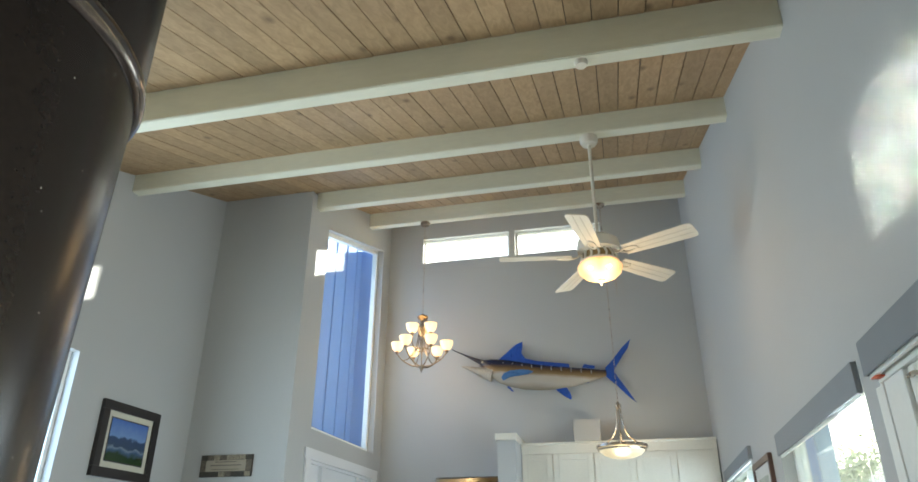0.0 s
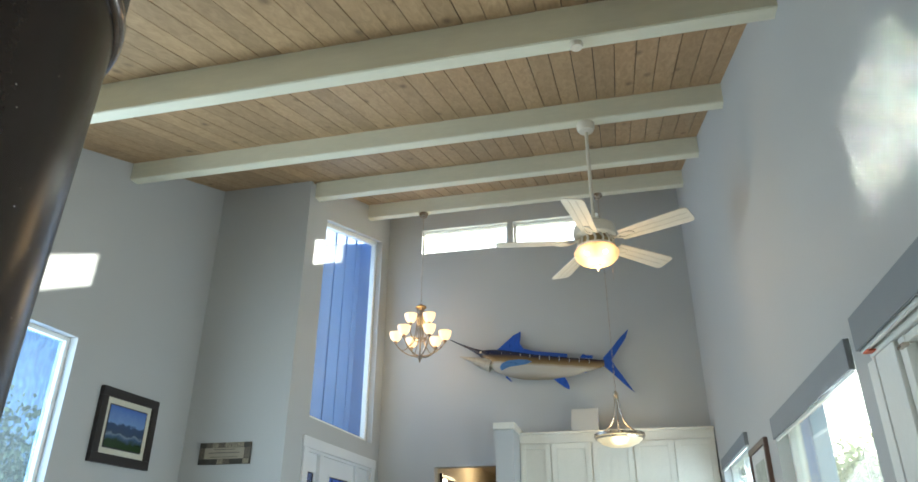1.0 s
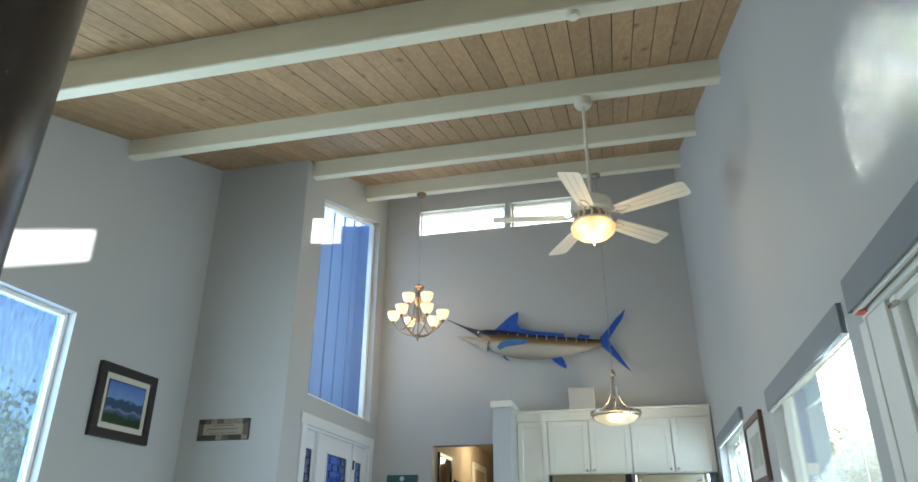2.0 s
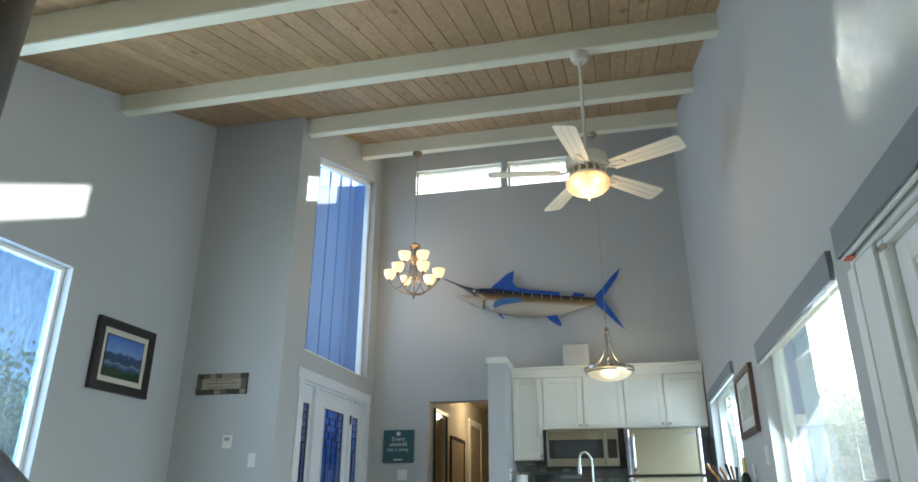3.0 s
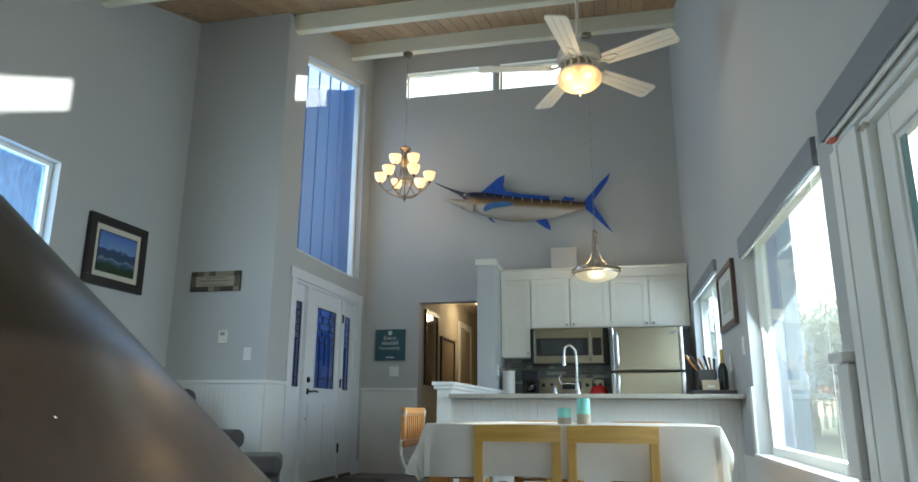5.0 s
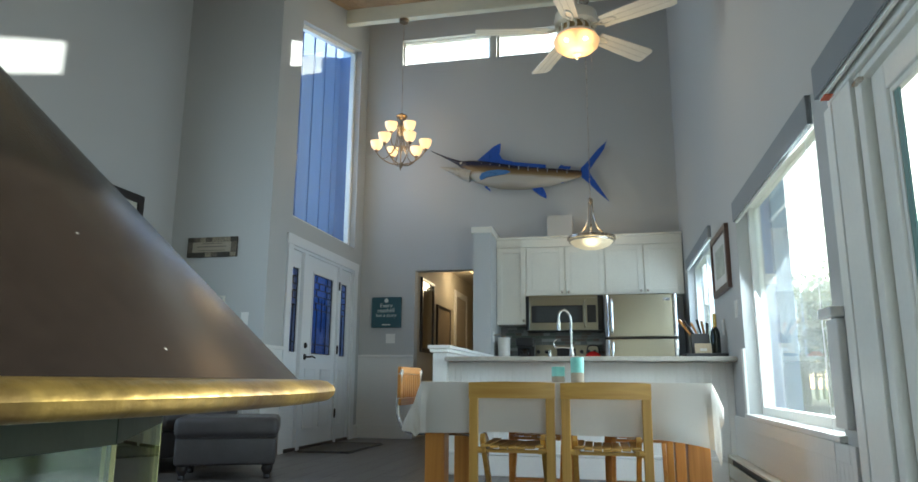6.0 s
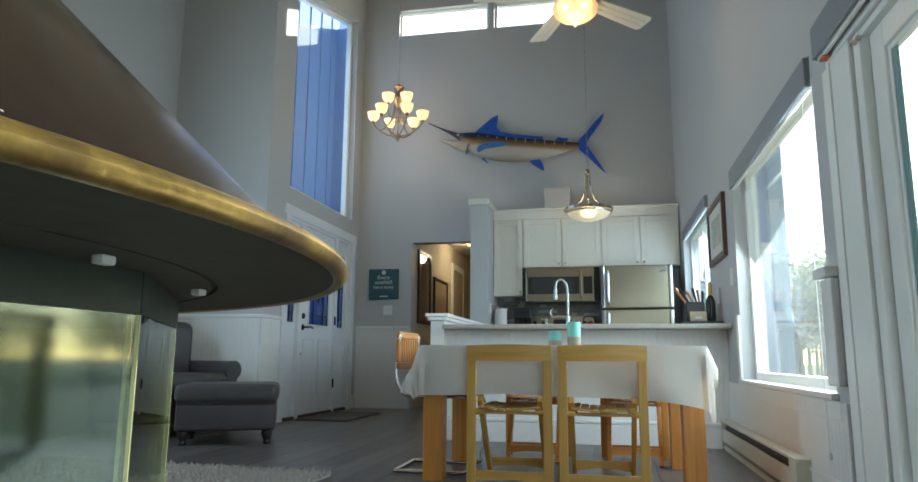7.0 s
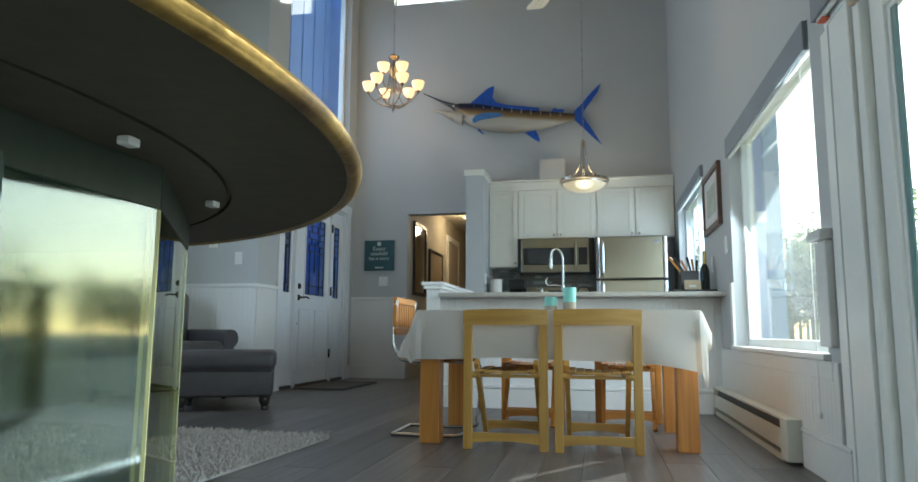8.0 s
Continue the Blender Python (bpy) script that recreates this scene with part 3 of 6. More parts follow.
part("threshold", box(B(), -0.14, 0.01, 6.69, 8.39, 0.0, 0.03, 0.004), mat("threshold_metal", (0.12, 0.1, 0.09), 0.4, 0.7), ENT)


def lattice(parent, x, y0, y1, z0, z1, wide):
    """Lead cames over a pane: a border, two long uprights and staggered cross pieces."""
    def bar(a, b, c, d):
        part("came", box(B(), x - 0.004, x + 0.004, a, b, c, d), LEAD, parent)
    t = 0.009
    for a, b, c, d in ((y0, y1, z0, z0 + t), (y0, y1, z1 - t, z1), (y0, y0 + t, z0, z1), (y1 - t, y1, z0, z1)):
        bar(a, b, c, d)
    w = y1 - y0
    bar(y0, y1, z0 + 0.10, z0 + 0.10 + t)
    for k in (0.25, 0.75) if wide else (0.5,):
        bar(y0 + w * k, y0 + w * k + t, z0, z0 + 0.50)
    if wide:
        bar(y0 + w * 0.5, y0 + w * 0.5 + t, z0 + 0.25, z0 + 0.60)
    zz, k = z0 + 0.48, 0
    while zz < z1 - 0.06:
        bar(y0, y1, zz, zz + t)
        for j in range(2 if wide else 1):
            u = y0 + w * ((0.33 + 0.33 * j) if k % 2 else (0.2 + 0.55 * j))
            bar(u, u + t, zz, min(zz + 0.075, z1))
        zz += 0.075
        k += 1


def panelled(name, y0, y1, glass_box, panels, x=-0.03):
    """A leaf or sidelight: rails and stiles round its pane, raised panels below."""
    leaf = new(name)
    leaf.parent = ENT
    gy0, gy1, gz0, gz1 = glass_box
    for a, b, c, d in ((y0, gy0, 0.03, 2.03), (gy1, y1, 0.03, 2.03), (gy0, gy1, 0.03, gz0), (gy0, gy1, gz1, 2.03)):
        part("stile", box(B(), x - 0.03, x, a, b, c, d), COL, leaf)
    g = part("pane", box(B(), x - 0.018, x - 0.012, gy0, gy1, gz0, gz1), DOORGLASS, leaf)
    g.visible_shadow = False
    for a, b, c, d in ((gy0 - 0.02, gy1 + 0.02, gz0 - 0.02, gz0), (gy0 - 0.02, gy1 + 0.02, gz1, gz1 + 0.02), (gy0 - 0.02, gy0, gz0, gz1), (gy1, gy1 + 0.02, gz0, gz1)):
        part("bead", box(B(), x, x + 0.010, a, b, c, d, 0.003), COL, leaf)
    lattice(leaf, x - 0.008, gy0, gy1, gz0, gz1, gy1 - gy0 > 0.3)
    for a, b, c, d in panels:
        bm = B()
        box(bm, x + 0.001, x + 0.012, a, b, c, d, 0.0)
        bmesh.ops.inset_region(bm, faces=[f for f in bm.faces if f.normal.x > 0.9], thickness=0.022, depth=-0.006)
        part("panel", bm, COL, leaf)
    return leaf


panelled("sidelight", 6.69, 6.95, (6.73, 6.90, 0.98, 1.85), [(6.74, 6.89, 0.2, 0.82)])
panelled("sidelight", 8.0, 8.39, (8.07, 8.27, 0.98, 1.85), [(8.09, 8.26, 0.2, 0.82)])
leaf = panelled("leaf", 7.03, 7.93, (7.26, 7.80, 0.98, 1.85), [(7.13, 7.40, 0.2, 0.82), (7.54, 7.82, 0.2, 0.82)], -0.02)
hs = new("handle_set")
hs.parent = leaf
part("rose", lathe(B(), [(0.001, 0.012), (0.03, 0.010), (0.033, 0.0)], seg=20), IRON, hs, at=pose(-0.02, 7.12, 0.94, 0, 90, 0), smooth=True)
part("lever", tube(B(), curve([(0.0, 7.12, 0.94), (0.04, 7.12, 0.94), (0.05, 7.17, 0.945), (0.048, 7.24, 0.935)]), 0.009), IRON, hs, smooth=True)
part("deadbolt", lathe(B(), [(0.001, 0.022), (0.022, 0.02), (0.03, 0.012), (0.03, 0.0)], seg=20), IRON, hs, at=pose(-0.02, 7.12, 1.06, 0, 90, 0), smooth=True)
part("peephole", lathe(B(), [(0.001, 0.006), (0.010, 0.004), (0.011, 0.0)], seg=12), IRON, hs, at=pose(-0.02, 7.1, 0.66, 0, 90, 0))
for z in (0.28, 1.0, 1.75):
    part("hinge", rod(B(), (0.012, 7.94, z), (0.012, 7.94, z + 0.1), 0.012, seg=10), IRON, leaf)


# ---- hanging lamps ----
def glow(material, at, reach, low, high):
    """Paints a bulb's glow on frosted glass as emission, fading away from given spots."""
    n, l = material.node_tree.nodes, material.node_tree.links
    tc, last = n.new("ShaderNodeTexCoord"), None
    for p in at:
        d, m = n.new("ShaderNodeVectorMath"), n.new("ShaderNodeMapRange")
        d.operation, d.inputs[1].default_value = "DISTANCE", p
        m.interpolation_type = "SMOOTHERSTEP"
        m.inputs["From Min"].default_value, m.inputs["From Max"].default_value = reach[0], reach[1]
        m.inputs["To Min"].default_value, m.inputs["To Max"].default_value = high, low
        l.new(tc.outputs["Object"], d.inputs[0])
        l.new(d.outputs["Value"], m.inputs["Value"])
        out = m.outputs[0]
        if last:
            mx = n.new("ShaderNodeMath")
            mx.operation = "MAXIMUM"
            l.new(last, mx.inputs[0])
            l.new(out, mx.inputs[1])
            out = mx.outputs[0]
        last = out
    l.new(last, n["Principled BSDF"].inputs["Emission Strength"])
    return material


SHADE = mat("lit_glass", (0.85, 0.72, 0.5), 0.35, vary=0.03, bump=0.0, emit=(1.0, 0.62, 0.26), power=0.55)
BULB = mat("bulb", (1, 0.9, 0.7), 0.4, bump=0.0, emit=(1.0, 0.68, 0.32), power=5.0)
FANWHITE = mat("fan_white", (0.78, 0.74, 0.64), 0.4, vary=0.04, scale=5, bump=0.03)


def chain(parent, x, y, z0, z1, r=0.014, material=None):
    n = int((z1 - z0) / (r * 2.3))
    bm = B()
    for i in range(n):
        zc = z0 + (i + 0.5) * (z1 - z0) / n
        a = 90 * (i % 2) + 8 * math.sin(i)
        m = pose(x, y, zc, 0, 0, a)
        pts = [m @ Vector((r * 0.5 * math.cos(t), 0, r * 1.35 * math.sin(t))) for t in np.linspace(0, 2 * math.pi, 10, endpoint=False)]
        tube(bm, pts, 0.0022, 5, closed=True)
    return part("chain", bm, material or NICKEL, parent, "thin linked chain", smooth=True)


def ceiling_fan():
    cx, cy, zb = 0.09, 4.80, 3.14
    t = thing("ceiling_fan", (cx, cy, zb), "white five-bladed ceiling fan with a lit frosted bowl", "ceiling fan")
    part("canopy", lathe(B(), [(0.012, 0.94), (0.055, 0.95), (0.068, 0.975), (0.07, 1.015)], seg=28), FANWHITE, t, smooth=True)
    part("downrod", rod(B(), (0, 0, 0.13), (0, 0, 0.95), 0.013), FANWHITE, t)
    part("motor", lathe(B(), [(0.02, 0.16), (0.09, 0.155), (0.145, 0.12), (0.155, 0.07), (0.15, 0.04), (0.11, 0.025)], seg=40), FANWHITE, t, smooth=True)
    # tan backing paints in the warm lamp light behind the vent scrolls
    part("vent_ring", lathe(B(), [(0.11, 0.025), (0.125, -0.045)], seg=40), mat("vent_warm_light", (0.42, 0.30, 0.14), 0.6), t)
    for i in range(15):
        a = math.radians(24 * i)
        part("vent_scroll", tube(B(), curve([(0.114 * math.cos(a), 0.114 * math.sin(a), 0.03), (0.128 * math.cos(a + 0.15), 0.128 * math.sin(a + 0.15), -0.01), (0.128 * math.cos(a + 0.05), 0.128 * math.sin(a + 0.05), -0.048)], 4), 0.009, 6), FANWHITE, t)
    part("light_ring", lathe(B(), [(0.10, -0.035), (0.142, -0.04), (0.142, -0.062), (0.12, -0.066)], seg=40), FANWHITE, t, smooth=True)
    part("bowl", lathe(B(), [(0.146, -0.060), (0.160, -0.082), (0.150, -0.122), (0.116, -0.154), (0.062, -0.175), (0.012, -0.181)], seg=40), glow(mat("fan_bowl", (0.85, 0.6, 0.34), 0.4, vary=0.1, scale=14, bump=0.0, emit=(1.0, 0.50, 0.17), power=0.40), ((-0.06, -0.115, -0.125), (0.06, -0.115, -0.125)), (0.02, 0.10), 0.30, 1.1), t, "glowing frosted amber bowl", smooth=True)
    # bulbs sit against the bowl's camera side, where the glow is painted
    for s in (-1, 1):
        part("bulb", lathe(B(), [(0.001, -0.018), (0.018, -0.010), (0.022, 0.0), (0.018, 0.010), (0.001, 0.018)], (s * 0.06, -0.115, -0.125), 12), BULB, t, smooth=True)
    part("finial", lathe(B(), [(0.03, -0.175), (0.026, -0.191), (0.010, -0.201), (0.008, -0.217), (0.001, -0.225)], seg=16), FANWHITE, t, smooth=True)
    part("pull_chain", rod(B(), (0.10, 0.10, -0.04), (0.10, 0.10, -0.26), 0.0015, seg=5), NICKEL, t)
    for i in range(5):
        a = -99 + 72 * i
        m = pose(0, 0, 0, 0, 0, a) @ pose(0, 0, 0, -13, 0, 0)
        bm = B()
        pts = [(0.20, 0.058), (0.45, 0.070), (0.68, 0.078), (0.708, 0.070), (0.716, 0.052)]
        up = [bm.verts.new((x, y, 0.004)) for x, y in pts + [(x, -y) for x, y in pts[::-1]]]
        dn = [bm.verts.new((x, y, -0.004)) for x, y in pts + [(x, -y) for x, y in pts[::-1]]]
        bm.faces.new(up)
        bm.faces.new(dn[::-1])
        for j in range(len(up)):
            bm.faces.new((up[j], dn[j], dn[(j + 1) % len(up)], up[(j + 1) % len(up)]))
        blade = part("blade", bm, FANWHITE, t, at=m)
        for s in (-1, 1):
            part("blade_groove", box(B(), 0.23, 0.70, s * 0.024 - 0.003, s * 0.024 + 0.003, -0.0055, -0.0035), mat("groove", (0.64, 0.60, 0.51), 0.5), blade)
        bm = B()
        tube(bm, curve([(0.12, 0, 0.02), (0.17, 0.0, -0.006), (0.22, 0.025, -0.010), (0.28, 0.018, -0.009), (0.30, 0, -0.009)], 5), 0.008, 6)
        tube(bm, curve([(0.17, 0.0, -0.006), (0.22, -0.025, -0.010), (0.28, -0.018, -0.009), (0.30, 0, -0.009)], 5), 0.008, 6)
        part("blade_iron", bm, FANWHITE, blade, smooth=True)
    return t


ceiling_fan()
lamp = new("fan_lamp", bpy.data.lights.new("fan_lamp", "POINT"))
lamp.data.energy, lamp.data.color, lamp.data.shadow_soft_size = 2.6, (1, 0.62, 0.3), 0.1
lamp.location = (0.09, 4.80, 2.86)


BRONZE = mat("aged_nickel", (0.30, 0.24, 0.18), 0.3, 1.0, vary=0.12, scale=20, bump=0.02)


def chandelier():
    cx, cy, top = -2.147, 7.88, 3.89
    t = thing("chandelier", (cx, cy, top), "brushed nickel chandelier with nine lit frosted glass cups", "chandelier")
    part("canopy", lathe(B(), [(0.012, 1.23), (0.05, 1.235), (0.06, 1.255), (0.062, 1.277)], seg=24), BRONZE, t, smooth=True)
    chain(t, 0, 0, 0.02, 1.235)
    part("hub", lathe(B(), [(0.001, 0.03), (0.015, 0.025), (0.025, 0.0), (0.065, -0.005), (0.07, -0.02), (0.04, -0.04), (0.022, -0.06), (0.02, -0.10)], seg=24), BRONZE, t, smooth=True)
    part("stem", rod(B(), (0, 0, -0.08), (0, 0, -0.66), 0.009), BRONZE, t)
    part("finial", lathe(B(), [(0.03, -0.62), (0.032, -0.645), (0.016, -0.67), (0.006, -0.70), (0.001, -0.71)], seg=16), BRONZE, t, smooth=True)
    part("ring", tube(B(), [(0.075 * math.cos(a), 0.075 * math.sin(a), -0.43) for a in np.linspace(0, 2 * math.pi, 24, endpoint=False)], 0.006, 6, True), BRONZE, t, smooth=True)

    def cup(a, r, z):
        c = (r * math.cos(a), r * math.sin(a), z)
        s = part("shade", lathe(B(), [(0.012, -0.055), (0.04, -0.045), (0.062, -0.015), (0.073, 0.025), (0.077, 0.055), (0.073, 0.055), (0.066, 0.02), (0.04, -0.03), (0.005, -0.045)], c, 24), SHADE, t, "glowing frosted glass cup", smooth=True)
        part("holder", lathe(B(), [(0.006, -0.085), (0.022, -0.078), (0.024, -0.06), (0.014, -0.05)], c, 14), BRONZE, s, smooth=True)
        part("bulb", lathe(B(), [(0.001, -0.02), (0.016, -0.008), (0.02, 0.012), (0.001, 0.03)], c, 10), BULB, s, smooth=True)

    for i in range(6):
        a = radians(60 * i + 7)
        ca, sa = math.cos(a), math.sin(a)
        part("arm", tube(B(), curve([(r * ca, r * sa, z) for r, z in ((0.02, -0.63), (0.12, -0.615), (0.23, -0.55), (0.30, -0.47))]), 0.008, 8), BRONZE, t, smooth=True)
        part("brace", tube(B(), curve([(r * ca, r * sa, z) for r, z in ((0.05, -0.02), (0.045, -0.20), (0.075, -0.40), (0.16, -0.53), (0.23, -0.55))]), 0.006, 8), BRONZE, t, smooth=True)
        cup(a, 0.30, -0.385)
    for i in range(3):
        a = radians(120 * i - 30 + 7)
        ca, sa = math.cos(a), math.sin(a)
        part("upper_arm", tube(B(), curve([(r * ca, r * sa, z) for r, z in ((0.02, -0.40), (0.08, -0.42), (0.125, -0.36), (0.13, -0.26))]), 0.007, 8), BRONZE, t, smooth=True)
        cup(a, 0.13, -0.175)
    return t


chandelier()
lamp = new("chandelier_lamp", bpy.data.lights.new("chandelier_lamp", "POINT"))
lamp.data.energy, lamp.data.color, lamp.data.shadow_soft_size = 4.5, (1, 0.66, 0.34), 0.3
lamp.location = (-2.147, 7.88, 3.45)


def pendant_lamp():
    t = thing("pendant_lamp", (0.09, 7.88, 2.265), "brushed nickel pendant lamp with a lit frosted bowl", "pendant lamp")
    part("canopy", lathe(B(), [(0.012, 2.855), (0.05, 2.86), (0.06, 2.88), (0.062, 2.902)], seg=24), NICKEL, t, smooth=True)
    chain(t, 0, 0, 0.47, 2.86)
    part("hub", lathe(B(), [(0.001, 0.48), (0.012, 0.47), (0.02, 0.455), (0.03, 0.45), (0.032, 0.41), (0.02, 0.395), (0.001, 0.39)], seg=20), NICKEL, t, smooth=True)
    part("ring", lathe(B(), [(0.255, 0.012), (0.268, 0.014), (0.27, -0.014), (0.255, -0.016)], seg=48), NICKEL, t, smooth=True)
    part("rim_band", lathe(B(), [(0.245, -0.03), (0.258, -0.026), (0.252, -0.042), (0.24, -0.042)], seg=48), NICKEL, t, smooth=True)
    # painted hot spot sits on the bowl's camera side, not at the bulb
    part("bowl", lathe(B(), [(0.246, 0.0), (0.235, -0.045), (0.19, -0.085), (0.12, -0.112), (0.05, -0.122), (0.001, -0.124)], seg=48), glow(mat("pendant_bowl", (0.75, 0.66, 0.50), 0.4, vary=0.08, scale=10, bump=0.0, emit=(1.0, 0.74, 0.38), power=0.55), ((0.0, -0.17, -0.05),), (0.02, 0.125), 0.17, 1.2), t, "glowing frosted glass bowl", smooth=True)
    part("bulb", lathe(B(), [(0.001, -0.055), (0.022, -0.045), (0.028, -0.02), (0.02, 0.01), (0.001, 0.02)], (0, -0.03, -0.06), 14), BULB, t, smooth=True)
    for i in range(3):
        a = radians(120 * i + 30)
        ca, sa = math.cos(a), math.sin(a)
        part("arm", tube(B(), curve([(r * ca, r * sa, z) for r, z in ((0.022, 0.42), (0.035, 0.26), (0.085, 0.13), (0.18, 0.06), (0.255, 0.0))]), 0.008, 8), NICKEL, t, smooth=True)
        part("ball", lathe(B(), [(0.001, -0.018), (0.015, -0.010), (0.018, 0.0), (0.015, 0.010), (0.001, 0.018)], (0.262 * ca, 0.262 * sa, 0.005), 12), NICKEL, t, smooth=True)


pendant_lamp()
lamp = new("pendant_glow", bpy.data.lights.new("pendant_glow", "POINT"))
lamp.data.energy, lamp.data.color, lamp.data.shadow_soft_size = 1.2, (1, 0.7, 0.4), 0.12
lamp.location = (0.09, 7.88, 2.33)
t = thing("smoke_detector", (0.118, 3.13, 3.55), "small round white detector under a beam", "detector")
part("body", lathe(B(), [(0.001, -0.03), (0.03, -0.028), (0.036, -0.01), (0.036, 0.0)], seg=20), FANWHITE, t, smooth=True)


# ---- marlin on the back wall: one plain mesh ----
def marlin():
    bm = B()
    prof = [(-1.60, 3.462, 3.445), (-1.55, 3.482, 3.40), (-1.49, 3.492, 3.33), (-1.43, 3.492, 3.26), (-1.36, 3.488, 3.20), (-1.22, 3.468, 3.135), (-1.02, 3.425, 3.085), (-0.82, 3.385, 3.066), (-0.62, 3.355, 3.068), (-0.42, 3.33, 3.092), (-0.24, 3.305, 3.135), (-0.10, 3.285, 3.175), (-0.02, 3.275, 3.198)]
    seg, rings = 20, []
    for x, zt, zb in prof:
        h, w = (zt - zb) / 2, min((zt - zb) * 0.30, 0.10)
        rings.append([bm.verts.new((x, 8.59 - w * math.cos(2 * math.pi * j / seg), (zt + zb) / 2 + h * math.sin(2 * math.pi * j / seg))) for j in range(seg)])
    for p, q in zip(rings, rings[1:]):
        for j in range(seg):
            bm.faces.new((p[j], p[(j + 1) % seg], q[(j + 1) % seg], q[j]))
    bm.faces.new(rings[0])
    bm.faces.new(rings[-1][::-1])
    n0 = len(bm.faces)
    tube(bm, curve([(-1.95, 8.57, 3.648), (-1.80, 8.58, 3.575), (-1.66, 8.58, 3.505), (-1.54, 8.59, 3.452), (-1.42, 8.59, 3.41)], 4), lambda f: 0.006 + 0.062 * f * f, 12)
    nj = len(bm.faces)
    tube(bm, curve([(-1.82, 8.575, 3.418), (-1.74, 8.58, 3.395), (-1.64, 8.58, 3.362), (-1.54, 8.585, 3.325), (-1.42, 8.59, 3.29)], 4), lambda f: 0.006 + 0.085 * f ** 1.2, 14)
    bm.faces.ensure_lookup_table()
    n1 = len(bm.faces)

    def fin(outline, y, thick=0.012):
        a = [bm.verts.new((x, y - thick, z)) for x, z in outline]
        b = [bm.verts.new((x, y + thick, z)) for x, z in outline]
        bm.faces.new(a)
        bm.faces.new(b[::-1])
        for i in range(len(a)):
            j = (i + 1) % len(a)
            bm.faces.new((a[i], b[i], b[j], a[j]))

    fin([(-1.34, 3.48), (-1.24, 3.56), (-1.12, 3.66), (-1.03, 3.70), (-1.035, 3.62), (-1.05, 3.55), (-1.0, 3.475), (-0.86, 3.435), (-0.66, 3.405), (-0.46, 3.375), (-0.46, 3.33), (-0.9, 3.38), (-1.3, 3.44)], 8.59)
    fin([(-0.03, 3.30), (0.07, 3.40), (0.18, 3.53), (0.30, 3.64), (0.26, 3.53), (0.17, 3.41), (0.10, 3.31), (0.075, 3.26), (0.11, 3.18), (0.18, 3.07), (0.30, 2.865), (0.20, 2.96), (0.08, 3.09), (-0.03, 3.20)], 8.59)
    fin([(-0.66, 3.09), (-0.60, 3.03), (-0.53, 2.975), (-0.46, 2.935), (-0.455, 2.97), (-0.475, 3.03), (-0.51, 3.09)], 8.59)
    fin([(-0.31, 3.32), (-0.27, 3.365), (-0.23, 3.345), (-0.15, 3.335), (-0.16, 3.30)], 8.59, 0.008)
    fin([(-0.32, 3.17), (-0.27, 3.125), (-0.20, 3.15), (-0.22, 3.19)], 8.59, 0.008)
    fin([(-1.24, 3.12), (-1.17, 3.06), (-1.15, 3.06), (-1.21, 3.13)], 8.55, 0.004)
    bm.faces.ensure_lookup_table()
    npec = len(bm.faces)
    fin([(-1.29, 3.225), (-1.26, 3.275), (-1.18, 3.305), (-1.05, 3.312), (-0.95, 3.300), (-0.89, 3.275), (-0.96, 3.248), (-1.08, 3.235), (-1.18, 3.225), (-1.27, 3.185)], 8.475, 0.006)
    bm.faces.ensure_lookup_table()
    n2 = len(bm.faces)
    for k in range(10):
        xx = -1.28 + 0.12 * k
        box(bm, xx, xx + 0.008, 8.507 + 0.002 * abs(k - 5), 8.52 + 0.002 * abs(k - 5), 3.365 - 0.015 * k, 3.425 - 0.0155 * k)
    bm.faces.ensure_lookup_table()
    n3 = len(bm.faces)
    lathe(bm, [(0.001, 0.012), (0.010, 0.010), (0.016, 0.004), (0.018, 0.0)], (-1.545, 8.555, 3.455), 14, pose(0, 0, 0, 90, 0, 0))
    bm.faces.ensure_lookup_table()
    for i, f in enumerate(bm.faces):
        f.material_index = 0 if i < n0 else 1 if i < nj else 5 if i < n1 else 2 if i < npec else 6 if i < n2 else 3 if i < n3 else 4
    ob = new("marlin_sculpture", mesh("marlin_sculpture", bm, None, True))
    m = bpy.data.materials.new("marlin_body")
    m.use_nodes = True
    n, l = m.node_tree.nodes, m.node_tree.links
    geo, sep = n.new("ShaderNodeTexCoord"), n.new("ShaderNodeSeparateXYZ")
    l.new(geo.outputs["Object"], sep.inputs[0])
    mul = n.new("ShaderNodeMath")
    mul.operation = "MULTIPLY_ADD"
    mul.inputs[1].default_value = 0.105
    l.new(sep.outputs["X"], mul.inputs[0])
    l.new(sep.outputs["Z"], mul.inputs[2])
    no = n.new("ShaderNodeTexNoise")
    no.inputs["Scale"].default_value = 9
    ad = n.new("ShaderNodeMath")
    ad.operation, ad.inputs[1].default_value = "MULTIPLY_ADD", 0.04
    l.new(no.outputs["Fac"], ad.inputs[0])
    l.new(mul.outputs[0], ad.inputs[2])
    rg = n.new("ShaderNodeMapRange")
    rg.inputs["From Min"].default_value, rg.inputs["From Max"].default_value = 3.02, 3.36
    l.new(ad.outputs[0], rg.inputs["Value"])
    rp = n.new("ShaderNodeValToRGB")
    el = rp.color_ramp.elements
    el[0].position, el[0].color = 0.0, (0.30, 0.27, 0.22, 1)
    el[1].position, el[1].color = 1.0, (0.01, 0.015, 0.05, 1)
